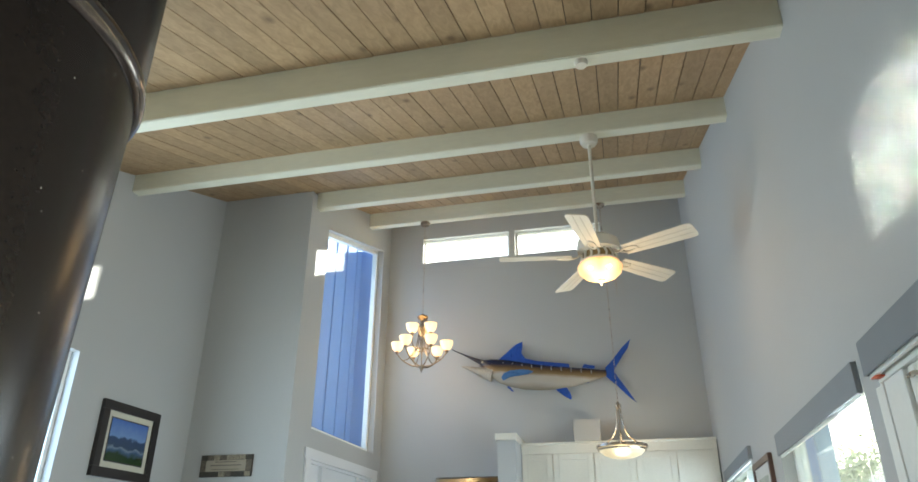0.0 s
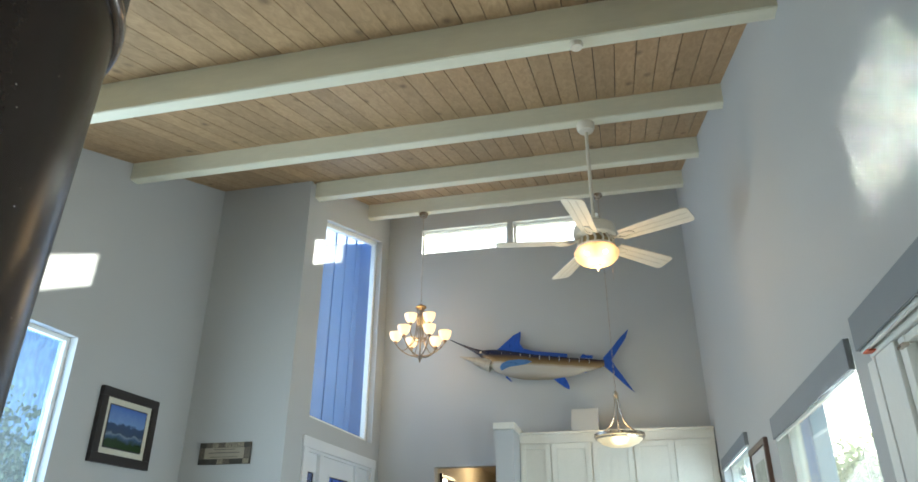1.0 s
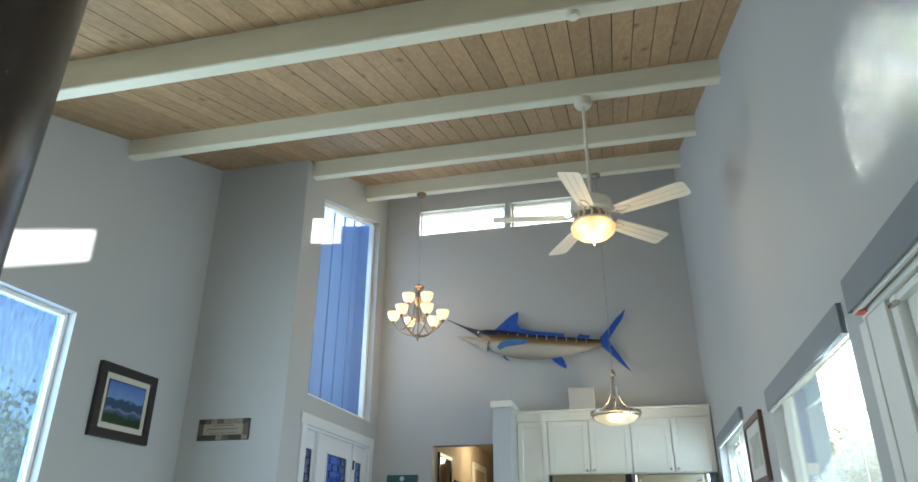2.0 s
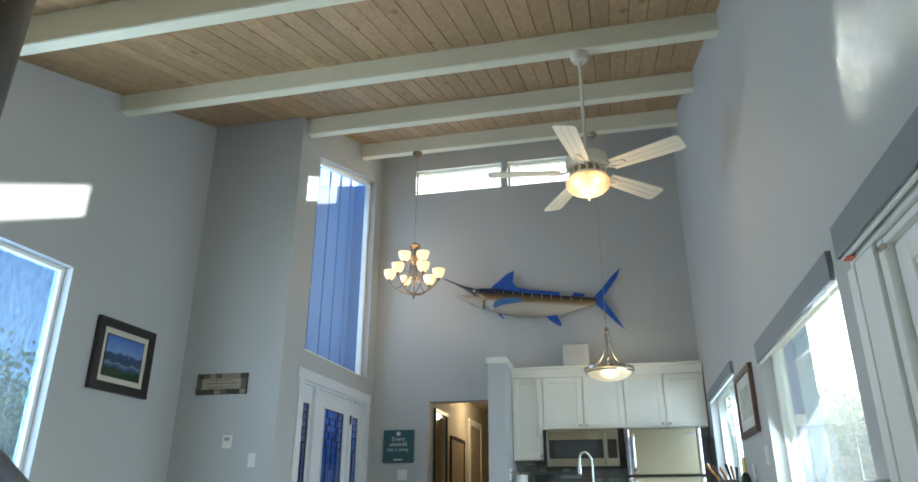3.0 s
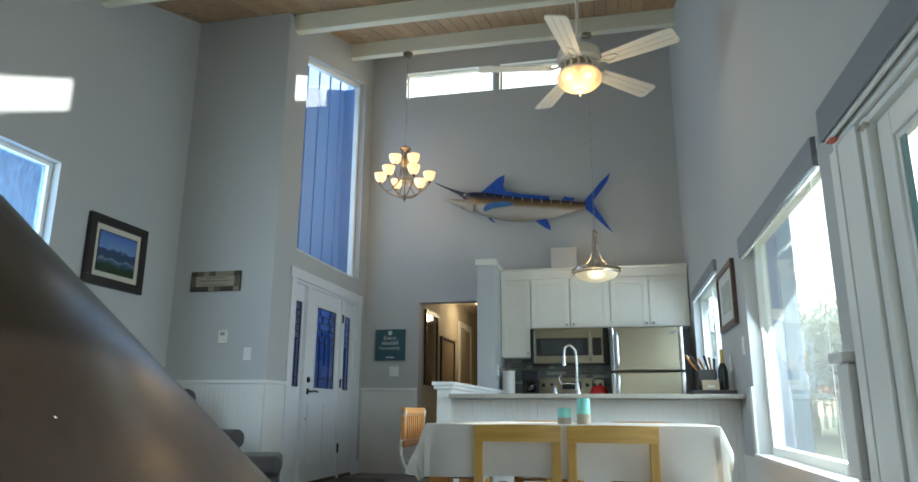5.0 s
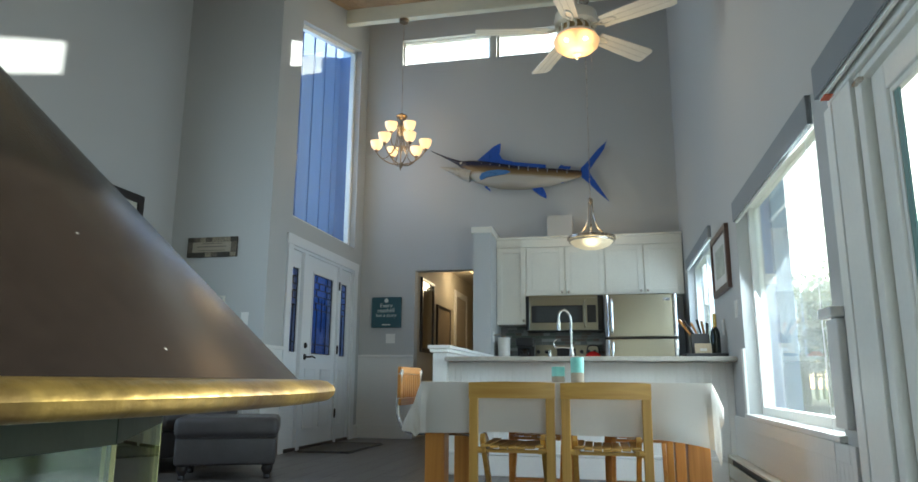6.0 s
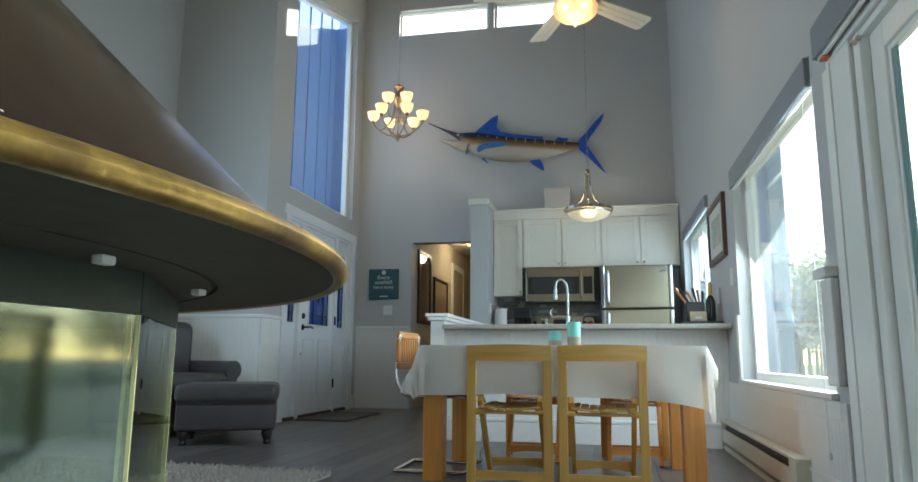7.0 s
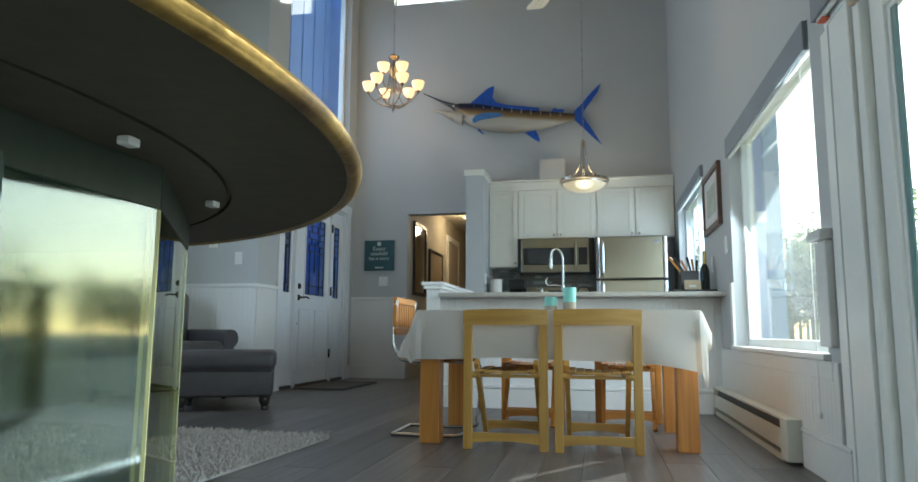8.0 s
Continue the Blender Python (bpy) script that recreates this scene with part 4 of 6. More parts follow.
    for p, c in ((0.16, (0.44, 0.41, 0.36, 1)), (0.40, (0.46, 0.43, 0.37, 1)), (0.52, (0.26, 0.18, 0.09, 1)), (0.68, (0.13, 0.08, 0.04, 1)), (0.80, (0.02, 0.025, 0.06, 1))):
        e = el.new(p)
        e.color = c
    l.new(rg.outputs[0], rp.inputs[0])
    l.new(rp.outputs[0], n["Principled BSDF"].inputs["Base Color"])
    n["Principled BSDF"].inputs["Roughness"].default_value = 0.22
    for mm in (m, mat("marlin_bill", (0.03, 0.03, 0.05), 0.3, vary=0.2, scale=20), mat("marlin_fin", (0.02, 0.085, 0.40), 0.3, vary=0.25, scale=14, bump=0.3, stretch=(3, 1, 1)), mat("marlin_stripe", (0.30, 0.31, 0.36), 0.4), mat("marlin_eye", (0.7, 0.65, 0.5), 0.1), mat("marlin_jaw", (0.40, 0.37, 0.31), 0.3, vary=0.25, scale=12), mat("marlin_side_fin", (0.06, 0.17, 0.40), 0.3, vary=0.3, scale=16, bump=0.3, stretch=(1, 1, 4))):
        ob.data.materials.append(mm)
    tagged(ob, "glossy blue marlin sculpture mounted on the tall back wall", "wall sculpture")


marlin()


# ---- kitchen ----
COUNTER = mat("counter_stone", (0.36, 0.34, 0.30), 0.3, vary=0.15, scale=40, bump=0.02, fine=180)
bar = tagged(new("bar_wall"), "white beadboard half wall of the kitchen bar", "half wall", "", "structure")
part("core", box(B(), -1.0, XR, 5.632, 6.20, 0.0, 0.843), WHITE, bar)
n = 42
for i in range(n):
    w = (XR + 1.0) / n
    piece("board", BEAD, bar, pose(-1.0 + w * (i + 0.5), 5.626, 0.16) @ Matrix.Diagonal((w / 0.0885, 1, 0.683, 1)))
part("base_board", box(B(), -1.0, XR - 0.08, 5.60, 5.632, 0.0, 0.15, 0.005), WHITE, bar)
part("base_cap", box(B(), -1.0, XR - 0.08, 5.594, 5.632, 0.152, 0.178, 0.008), WHITE, bar)
t = thing("bar_counter", (0, 0, 0.845), "long pale stone-topped bar counter", "counter")
part("slab", box(B(), -0.985, XR - 0.002, 5.38, 6.28, 0.0, 0.035, 0.012), COUNTER, t)
pony = tagged(new("pony_wall"), "low white half wall with a moulded cap", "half wall", "", "structure")
part("core", box(B(), -1.11, -1.0, 5.53, 7.948, 0.0, 0.915), WHITE, pony)
part("cap", box(B(), -1.145, -0.965, 5.49, 7.948, 0.945, 0.972, 0.005), WHITE, pony)
part("cap_mould", box(B(), -1.132, -0.978, 5.503, 7.948, 0.915, 0.945, 0.01), WHITE, pony)
part("base_board", box(B(), -1.125, -1.0, 5.515, 7.948, 0.0, 0.15, 0.004), WHITE, pony)
stub = tagged(new("kitchen_stub_wall"), "pale grey wall stub with a white cap beside the cabinets", "wall", "", "structure")
part("core", box(B(), -1.262, -1.06, 7.95, YB, 0.0, 2.385), WALL, stub)
part("cap", box(B(), -1.285, -1.04, 7.925, YB, 2.387, 2.46, 0.008), CABINET, stub)


def cabinet(name, x0, x1, z0, z1, doors, knobs, label, y0=8.38):
    t = thing(name, ((x0 + x1) / 2, YB, z0), label, "cabinet", "wall cabinets")
    w, h, d = (x1 - x0) / 2, z1 - z0, y0 - YB
    part("body", box(B(), -w, w, d + 0.02, 0, 0, h), CABINET, t)
    step = 2 * w / doors
    for i in range(doors):
        a, b = -w + i * step + 0.008, -w + (i + 1) * step - 0.008
        door = new("door")
        door.parent = t
        for p, q, r, s in ((a, a + 0.06, 0.01, h - 0.01), (b - 0.06, b, 0.01, h - 0.01), (a + 0.06, b - 0.06, 0.01, 0.07), (a + 0.06, b - 0.06, h - 0.07, h - 0.01)):
            part("stile", box(B(), p, q, d, d + 0.02, r, s, 0.003), CABINET, door)
        part("panel", box(B(), a + 0.058, b - 0.058, d + 0.009, d + 0.018, 0.068, h - 0.068), CABINET, door)
        k = b - 0.03 if knobs[i] > 0 else a + 0.03
        part("knob", lathe(B(), [(0.007, 0.0), (0.006, 0.012), (0.015, 0.02), (0.012, 0.028), (0.001, 0.03)], seg=14), NICKEL, door, "brushed nickel knob", True, pose(k, d, 0.045, 90, 0, 0))
    return t


cabinet("wall_cabinet", -1.06, -0.70, 1.36, 2.285, 1, [1], "tall single-door cream wall cabinet")
cabinet("wall_cabinet", -0.70, 0.22, 1.69, 2.285, 2, [1, -1], "cream two-door wall cabinet above the microwave")
cabinet("wall_cabinet", 0.22, 1.10, 1.69, 2.285, 2, [1, -1], "cream two-door wall cabinet above the fridge")
t = thing("cabinet_crown", (0, YB, 2.285), "cream frieze board and cap along the cabinet tops", "moulding")
part("frieze", box(B(), -1.06, 1.10, -0.315, 0, 0.0, 0.10), CABINET, t)
part("cap", box(B(), -1.06, 1.105, -0.345, 0, 0.10, 0.125, 0.006), CABINET, t)
t = thing("white_box", (-0.29, 8.45, 2.41), "plain white box standing on the cabinet top", "box")
part("body", box(B(), -0.15, 0.15, -0.1, 0.1, 0, 0.245, 0.004), WALL, t)

t = thing("microwave", (-0.27, 8.30, 1.285), "stainless over-the-range microwave with a black glass door", "microwave")
part("body", box(B(), -0.44, 0.46, 0.06, 0.40, 0.0, 0.405), BLACK, t)
part("face", box(B(), -0.395, 0.395, 0.0, 0.06, 0.0, 0.37, 0.006), STEEL, t)
part("vent", box(B(), -0.395, 0.395, 0.01, 0.06, 0.372, 0.402), STEEL, t)
part("window", box(B(), -0.365, 0.225, -0.004, 0.004, 0.085, 0.285), BLACK, t)
part("inner_window", box(B(), -0.31, 0.17, -0.007, 0.0, 0.105, 0.265), mat("door_mesh", (0.05, 0.055, 0.055), 0.25, vary=0.2, scale=300), t)
part("control_panel", box(B(), 0.275, 0.375, -0.004, 0.004, 0.085, 0.285), BLACK, t)
part("handle", tube(B(), curve([(0.25, 0.0, 0.34), (0.25, -0.045, 0.32), (0.25, -0.05, 0.18), (0.25, -0.045, 0.05), (0.25, 0.0, 0.03)]), 0.012), STEEL, t, smooth=True)

t = thing("refrigerator", (0.58, 8.02, 0.0), "stainless top-freezer refrigerator with dark sides", "refrigerator")
part("body", box(B(), -0.38, 0.40, 0.06, 0.66, 0.02, 1.64, 0.006), BLACK, t)
part("freezer_door", box(B(), -0.375, 0.385, 0.0, 0.058, 1.18, 1.655, 0.014), STEEL, t)
part("fridge_door", box(B(), -0.375, 0.385, 0.0, 0.058, 0.06, 1.165, 0.014), STEEL, t)
for z0, z1 in ((1.22, 1.60), (0.55, 1.13)):
    part("handle", tube(B(), curve([(-0.30, 0.0, z1), (-0.30, -0.05, z1 - 0.03), (-0.30, -0.055, (z0 + z1) / 2), (-0.30, -0.05, z0 + 0.03), (-0.30, 0.0, z0)]), 0.014), CHROME, t, smooth=True)
# chrome strips stand in for bright reflections along the rounded door edges
for z0, z1 in ((1.185, 1.65), (0.065, 1.16)):
    for x0, x1 in ((-0.378, -0.335), (0.345, 0.388)):
        part("edge_trim", box(B(), x0, x1, -0.012, 0.002, z0, z1, 0.010), CHROME, t, "chrome strip for the bright reflection on the rounded steel door edge")
part("badge", box(B(), 0.25, 0.32, -0.004, 0.0, 1.575, 1.61), mat("badge", (0.3, 0.3, 0.3), 0.3, 0.8), t)
t = thing("range", (-0.27, 8.05, 0.0), "stainless electric range with knobs on its back panel", "range")
part("body", box(B(), -0.38, 0.38, 0.02, 0.65, 0.0, 0.90), STEEL, t)
part("cooktop", box(B(), -0.38, 0.38, 0.0, 0.58, 0.902, 0.915), BLACK, t)
part("back_panel", box(B(), -0.38, 0.38, 0.55, 0.62, 0.917, 1.13, 0.006), STEEL, t)
part("display", box(B(), -0.1, 0.12, 0.544, 0.55, 1.0, 1.09), BLACK, t)
for k in (-0.32, -0.22, 0.19, 0.27, 0.34):
    part("knob", lathe(B(), [(0.024, 0.0), (0.022, 0.025), (0.001, 0.026)], seg=14), BLACK, t, at=pose(k, 0.55, 1.05, 90, 0, 0))
t = thing("kettle", (0.06, 8.25, 0.917), "small red enamel kettle on the range", "kettle")
RED = mat("red_enamel", (0.5, 0.02, 0.02), 0.25)
part("body", lathe(B(), [(0.001, 0.0), (0.09, 0.0), (0.10, 0.04), (0.08, 0.09), (0.03, 0.12), (0.001, 0.125)], seg=24), RED, t, smooth=True)
part("handle", tube(B(), curve([(-0.07, 0, 0.10), (-0.05, 0, 0.18), (0.05, 0, 0.18), (0.07, 0, 0.10)]), 0.008), BLACK, t, smooth=True)
t = thing("base_cabinet", (-0.86, 8.1, 0.0), "cream base cabinet with a pale stone top", "cabinet")
part("body", box(B(), -0.20, 0.20, 0.02, 0.60, 0.0, 0.88), CABINET, t)
part("worktop", box(B(), -0.20, 0.205, -0.02, 0.60, 0.88, 0.915, 0.006), COUNTER, t)

# mosaic splashback
TILE = mat("mosaic_stone", (0.20, 0.21, 0.19), 0.35, vary=0.2, scale=30)
splash = tagged(new("splashback"), "grey-green stone mosaic tiles behind the range", "tiles", "", "structure")
part("backing", box(B(), -1.06, 0.20, YB - 0.004, YB, 0.915, 1.37), mat("grout", (0.25, 0.25, 0.24), 0.8), splash)
random.seed(11)
tones = [mat("mosaic_%s" % s, c, 0.32, vary=0.15, scale=30) for s, c in (("grey", (0.17, 0.18, 0.17)), ("green", (0.13, 0.16, 0.13)), ("pale", (0.33, 0.34, 0.31)), ("brown", (0.16, 0.13, 0.10)))]
tiles = [mesh("tile", box(B(), 0.001, w, -0.010, -0.004, 0.001, 0.034), m) for m in tones for w in (0.074, 0.112)]
zz = 0.92
while zz < 1.33:
    xx = -1.058 - random.random() * 0.08
    while xx < 0.12:
        me = random.choice(tiles)
        if xx > -1.059:
            piece("tile", me, splash, pose(xx, YB, zz))
        xx += max(v.co.x for v in me.vertices) + 0.002
    zz += 0.0365

TAP = mat("satin_nickel", (0.42, 0.42, 0.40), 0.25, 1.0, vary=0.05, bump=0.0)
t = thing("kitchen_faucet", (-0.07, 6.12, 0.88), "tall chrome gooseneck kitchen faucet", "faucet")
part("base", lathe(B(), [(0.028, 0.0), (0.026, 0.02), (0.018, 0.04), (0.016, 0.10)], seg=18), TAP, t, smooth=True)
part("spout", tube(B(), curve([(0, 0, 0.08), (0, 0, 0.30), (-0.012, 0, 0.375), (-0.05, -0.01, 0.41), (-0.09, -0.02, 0.385), (-0.10, -0.025, 0.31)]), 0.0105), TAP, t, smooth=True)
part("spray_head", rod(B(), (-0.10, -0.025, 0.33), (-0.101, -0.026, 0.24), 0.014, 0.017), TAP, t, smooth=True)
part("lever", tube(B(), curve([(0, 0, 0.09), (-0.06, -0.01, 0.10), (-0.13, -0.02, 0.095)], 4), 0.008), TAP, t, smooth=True)
part("lever_end", tube(B(), curve([(-0.13, -0.02, 0.095), (-0.145, -0.02, 0.14), (-0.12, -0.02, 0.165)], 4), 0.006), TAP, t, smooth=True)
t = thing("soap_dispenser", (-0.25, 6.12, 0.88), "small chrome soap dispenser by the faucet", "dispenser")
part("body", lathe(B(), [(0.02, 0.0), (0.014, 0.02), (0.012, 0.07), (0.015, 0.08), (0.001, 0.085)], seg=14), TAP, t, smooth=True)
part("nozzle", rod(B(), (0, 0, 0.078), (-0.045, 0, 0.075), 0.006), TAP, t)
t = thing("paper_towel", (-0.945, 8.2, 0.915), "white roll of paper towel standing upright", "paper towel")
part("roll", lathe(B(), [(0.02, 0.0), (0.07, 0.0), (0.07, 0.28), (0.02, 0.28)], seg=28), PAPER, t, smooth=True)
part("core", rod(B(), (0, 0, 0), (0, 0, 0.30), 0.018), mat("cardboard", (0.3, 0.22, 0.14), 0.8), t)
t = thing("coffee_maker", (-0.70, 8.25, 0.915), "black drip coffee maker with a glass jug", "coffee maker")
part("base", box(B(), -0.10, 0.10, -0.1, 0.1, 0.0, 0.04, 0.01), BLACK, t)
part("tower", box(B(), -0.10, 0.10, 0.02, 0.1, 0.04, 0.24, 0.008), BLACK, t)
part("top", box(B(), -0.10, 0.10, -0.1, 0.1, 0.18, 0.28, 0.012), BLACK, t)
part("jug", lathe(B(), [(0.05, 0.042), (0.065, 0.08), (0.06, 0.13), (0.045, 0.155)], (0, -0.04, 0), 20), glass("jug_glass", (0.35, 0.3, 0.28), 0.06), t, smooth=True)
t = thing("towel_hook", (-1.06, 8.12, 1.22), "small steel wall hook on a white plate", "hook")
part("plate", box(B(), 0.0, 0.012, -0.05, 0.05, -0.08, 0.04, 0.003), WHITE, t)
part("arm", tube(B(), [(0.01, 0, 0), (0.08, 0, 0.01), (0.10, 0, -0.02)], 0.008), NICKEL, t)

# tray of utensils on the bar
t = thing("utensil_tray", (0.965, 5.85, 0.88), "black tray with knives, spoons and a bottle on the bar", "tray")
part("tray", box(B(), -0.17, 0.14, -0.14, 0.14, 0.0, 0.035, 0.008), BLACK, t)
blk = part("knife_block", box(B(), -0.11, 0.03, -0.02, 0.10, 0.036, 0.19, 0.008, pose(0, 0, 0, -8, 0, 0)), BLACK, t)
random.seed(5)
for i, (dx, tx) in enumerate(((-0.10, -0.42), (-0.075, -0.34), (-0.05, -0.22), (-0.02, -0.14), (0.0, -0.06), (0.02, 0.04))):
    a = Vector((dx, 0.02 + 0.01 * i, 0.17))
    b = a + Vector((tx * 0.20, 0.02, 0.13 - 0.012 * (i % 3)))
    part("utensil", rod(B(), a, b, 0.008, 0.011, 8), (HONEY, BLACK, HONEY, BLACK, HONEY, BLACK)[i], t)
t = thing("wine_bottle", (1.03, 5.80, 0.917), "dark bottle with a gold foil neck", "bottle")
part("glass_body", lathe(B(), [(0.001, 0.0), (0.034, 0.0), (0.036, 0.01), (0.036, 0.14), (0.03, 0.17), (0.014, 0.2)], seg=20), mat("bottle_glass", (0.01, 0.015, 0.01), 0.12), t, smooth=True)
part("foil_neck", lathe(B(), [(0.016, 0.185), (0.015, 0.20), (0.014, 0.285), (0.012, 0.30), (0.001, 0.302)], seg=16), mat("gold_foil", (0.55, 0.40, 0.12), 0.35, 0.8), t, "gold foil", True)
t = thing("folded_card", (0.93, 5.735, 0.917), "small folded cream card standing on the tray", "card")
part("card", box(B(), -0.06, 0.06, -0.002, 0.002, 0.0, 0.075, 0, pose(0, 0, 0, -18, 0, 0)), mat("card", (0.62, 0.52, 0.36), 0.7), t)
part("label_bars", box(B(), -0.025, 0.025, -0.006, -0.003, 0.014, 0.034, 0, pose(0, 0, 0, -18, 0, 0)), WHITE, t)

# ---- hall behind the opening ----
HALLPAINT = mat("hall_paint", (0.50, 0.45, 0.36), 0.7, vary=0.03, scale=2, bump=0.06)
for name, args in (("hall_wall_left", (-2.32, -2.17, YB + THICK, 13.0, 0, 2.4)), ("hall_wall_right", (-1.20, -1.05, YB + THICK, 13.0, 0, 2.4)), ("hall_wall_end", (-2.32, -1.05, 13.0, 13.15, 0, 2.4)), ("hall_ceiling", (-2.32, -1.05, YB + THICK, 13.15, 2.4, 2.5))):
    solid(name, box(B(), *args), HALLPAINT, "warm beige painted hall wall", "wall")


def wall_frame(name, at, w, h, border, frame_m, inner, label, category, depth=0.03):
    """A framed flat thing hung on a wall; local x runs along the wall, y points out of it, z is up."""
    t = thing(name, at, label, category)
    for x0, x1, z0, z1 in ((-w / 2, w / 2, -h / 2, -h / 2 + border), (-w / 2, w / 2, h / 2 - border, h / 2), (-w / 2, -w / 2 + border, -h / 2 + border, h / 2 - border), (w / 2 - border, w / 2, -h / 2 + border, h / 2 - border)):
        part("frame_bar", box(B(), x0, x1, 0.0, depth, z0, z1, 0.004), frame_m, t)
    part("face", box(B(), -w / 2 + border, w / 2 - border, 0.002, depth * 0.55, -h / 2 + border, h / 2 - border), inner, t)
    return t


MIRROR = mat("mirror", (0.85, 0.85, 0.85), 0.02, 1.0, vary=0.0, bump=0.0)
wall_frame("hall_mirror", pose(-2.17, 9.30, 1.56, 0, 0, -90), 0.66, 0.98, 0.05, DARKFRAME, MIRROR, "tall black-framed mirror on the hall wall", "mirror")
wall_frame("hall_picture", pose(-2.17, 10.25, 1.38, 0, 0, -90), 0.85, 0.80, 0.04, DARKFRAME, mat("picture_brown", (0.30, 0.24, 0.17), 0.5, vary=0.25, scale=5), "dark-framed brown picture on the hall wall", "picture")
dr = tagged(new("door_3"), "white hall door frame with a dark gap, standing ajar", "door", "", "structure")
part("casing", box(B(), -2.17, -2.14, 11.0, 11.09, 0, 2.05), WHITE, dr)
part("casing", box(B(), -2.17, -2.14, 11.85, 11.94, 0, 2.05), WHITE, dr)
part("casing", box(B(), -2.17, -2.14, 11.0, 11.94, 2.05, 2.14), WHITE, dr)
part("leaf", box(B(), -2.17, -2.15, 11.09, 11.85, 0.01, 2.04), mat("hall_door", (0.36, 0.32, 0.26), 0.5), dr)
t = thing("floor_vase", (-1.55, 12.9, 0.0), "tall dark vase with dried stems at the hall's end", "vase")
part("vase", lathe(B(), [(0.001, 0), (0.09, 0), (0.12, 0.3), (0.10, 0.7), (0.13, 1.05), (0.10, 1.06)], seg=18), mat("dark_clay", (0.06, 0.045, 0.035), 0.6), t, smooth=True)
for i in range(7):
    part("stem", tube(B(), curve([(0.02 * math.cos(i), 0.02 * math.sin(i), 1.0), (0.05 * math.cos(i), 0.04 * math.sin(i), 1.3), (0.09 * math.cos(i * 2), 0.05 * math.sin(i * 2), 1.5 + 0.05 * (i % 3))], 4), 0.012, 6), mat("dried_stem", (0.10, 0.10, 0.05), 0.8), t)
t = thing("hall_ceiling_light", (-1.7, 10.6, 2.4), "small lit ceiling light in the hall", "ceiling light")
part("bowl", lathe(B(), [(0.14, 0.0), (0.13, -0.04), (0.08, -0.07), (0.001, -0.08)], seg=24), SHADE, t, smooth=True)
lamp = new("hall_lamp", bpy.data.lights.new("hall_lamp", "POINT"))
lamp.data.energy, lamp.data.color, lamp.data.shadow_soft_size = 6.0, (1, 0.74, 0.46), 0.12
lamp.location = (-1.7, 10.6, 2.2)

# ---- wall things ----
SEA = mat("teal_board", (0.035, 0.10, 0.12), 0.55, vary=0.12, scale=8)
t = thing("seashell_sign", (-2.535, YB, 1.557), "square teal wooden sign lettered Every seashell has a story", "sign")
part("board", box(B(), -0.195, 0.195, -0.035, 0, -0.195, 0.195, 0.004), SEA, t)
LETTER = mat("pale_lettering", (0.62, 0.66, 0.62), 0.6)


def writing(text, size, at, parent, material, name="lettering"):
    cu = bpy.data.curves.new(name, "FONT")
    cu.body, cu.size, cu.align_x, cu.align_y, cu.extrude = text, size, "CENTER", "CENTER", 0.001
    tmp = bpy.data.objects.new(name, cu)
    scene.collection.objects.link(tmp)
    me = bpy.data.meshes.new_from_object(tmp.evaluated_get(bpy.context.evaluated_depsgraph_get()))
    bpy.data.objects.remove(tmp)
    me.materials.append(material)
    ob = new(name, me)
    ob.parent, ob.matrix_basis = parent, at
    return ob


for i, line in enumerate(("Every", "seashell", "has a story")):
    writing(line, 0.075 if i < 2 else 0.062, pose(0, -0.0365, 0.085 - 0.062 * i, 90, 0, 0), t, LETTER)
part("shell_emblem", lathe(B(), [(0.001, 0.004), (0.026, 0.003), (0.028, 0.0)], seg=20), LETTER, t, at=pose(0, -0.035, 0.15, 90, 0, 0))
part("small_bars", box(B(), -0.05, 0.06, -0.0365, -0.035, -0.165, -0.15), LETTER, t)

PIC = bpy.data.materials.new("bay_print")
PIC.use_nodes = True
n, l = PIC.node_tree.nodes, PIC.node_tree.links
tcn, sp = n.new("ShaderNodeTexCoord"), n.new("ShaderNodeSeparateXYZ")
l.new(tcn.outputs["Object"], sp.inputs[0])
nz = n.new("ShaderNodeTexNoise")
nz.inputs["Scale"].default_value, nz.inputs["Detail"].default_value = 14, 5
l.new(tcn.outputs["Object"], nz.inputs["Vector"])
md = n.new("ShaderNodeMath")
md.operation, md.inputs[1].default_value = "MULTIPLY_ADD", 0.10
l.new(nz.outputs["Fac"], md.inputs[0])
l.new(sp.outputs["Z"], md.inputs[2])
mr = n.new("ShaderNodeMapRange")
mr.inputs["From Min"].default_value, mr.inputs["From Max"].default_value = -0.15, 0.27
l.new(md.outputs[0], mr.inputs["Value"])
cr = n.new("ShaderNodeValToRGB")
el = cr.color_ramp.elements
el[0].position, el[0].color = 0.0, (0.02, 0.05, 0.01, 1)
el[1].position, el[1].color = 1.0, (0.03, 0.10, 0.45, 1)
for p, c in ((0.22, (0.015, 0.04, 0.012, 1)), (0.31, (0.05, 0.10, 0.20, 1)), (0.35, (0.16, 0.22, 0.30, 1)), (0.38, (0.03, 0.06, 0.12, 1)), (0.52, (0.03, 0.06, 0.14, 1)), (0.56, (0.16, 0.28, 0.55, 1))):
    e = el.new(p)
    e.color = c
l.new(mr.outputs[0], cr.inputs[0])
l.new(cr.outputs[0], n["Principled BSDF"].inputs["Base Color"])
n["Principled BSDF"].inputs["Roughness"].default_value = 0.2

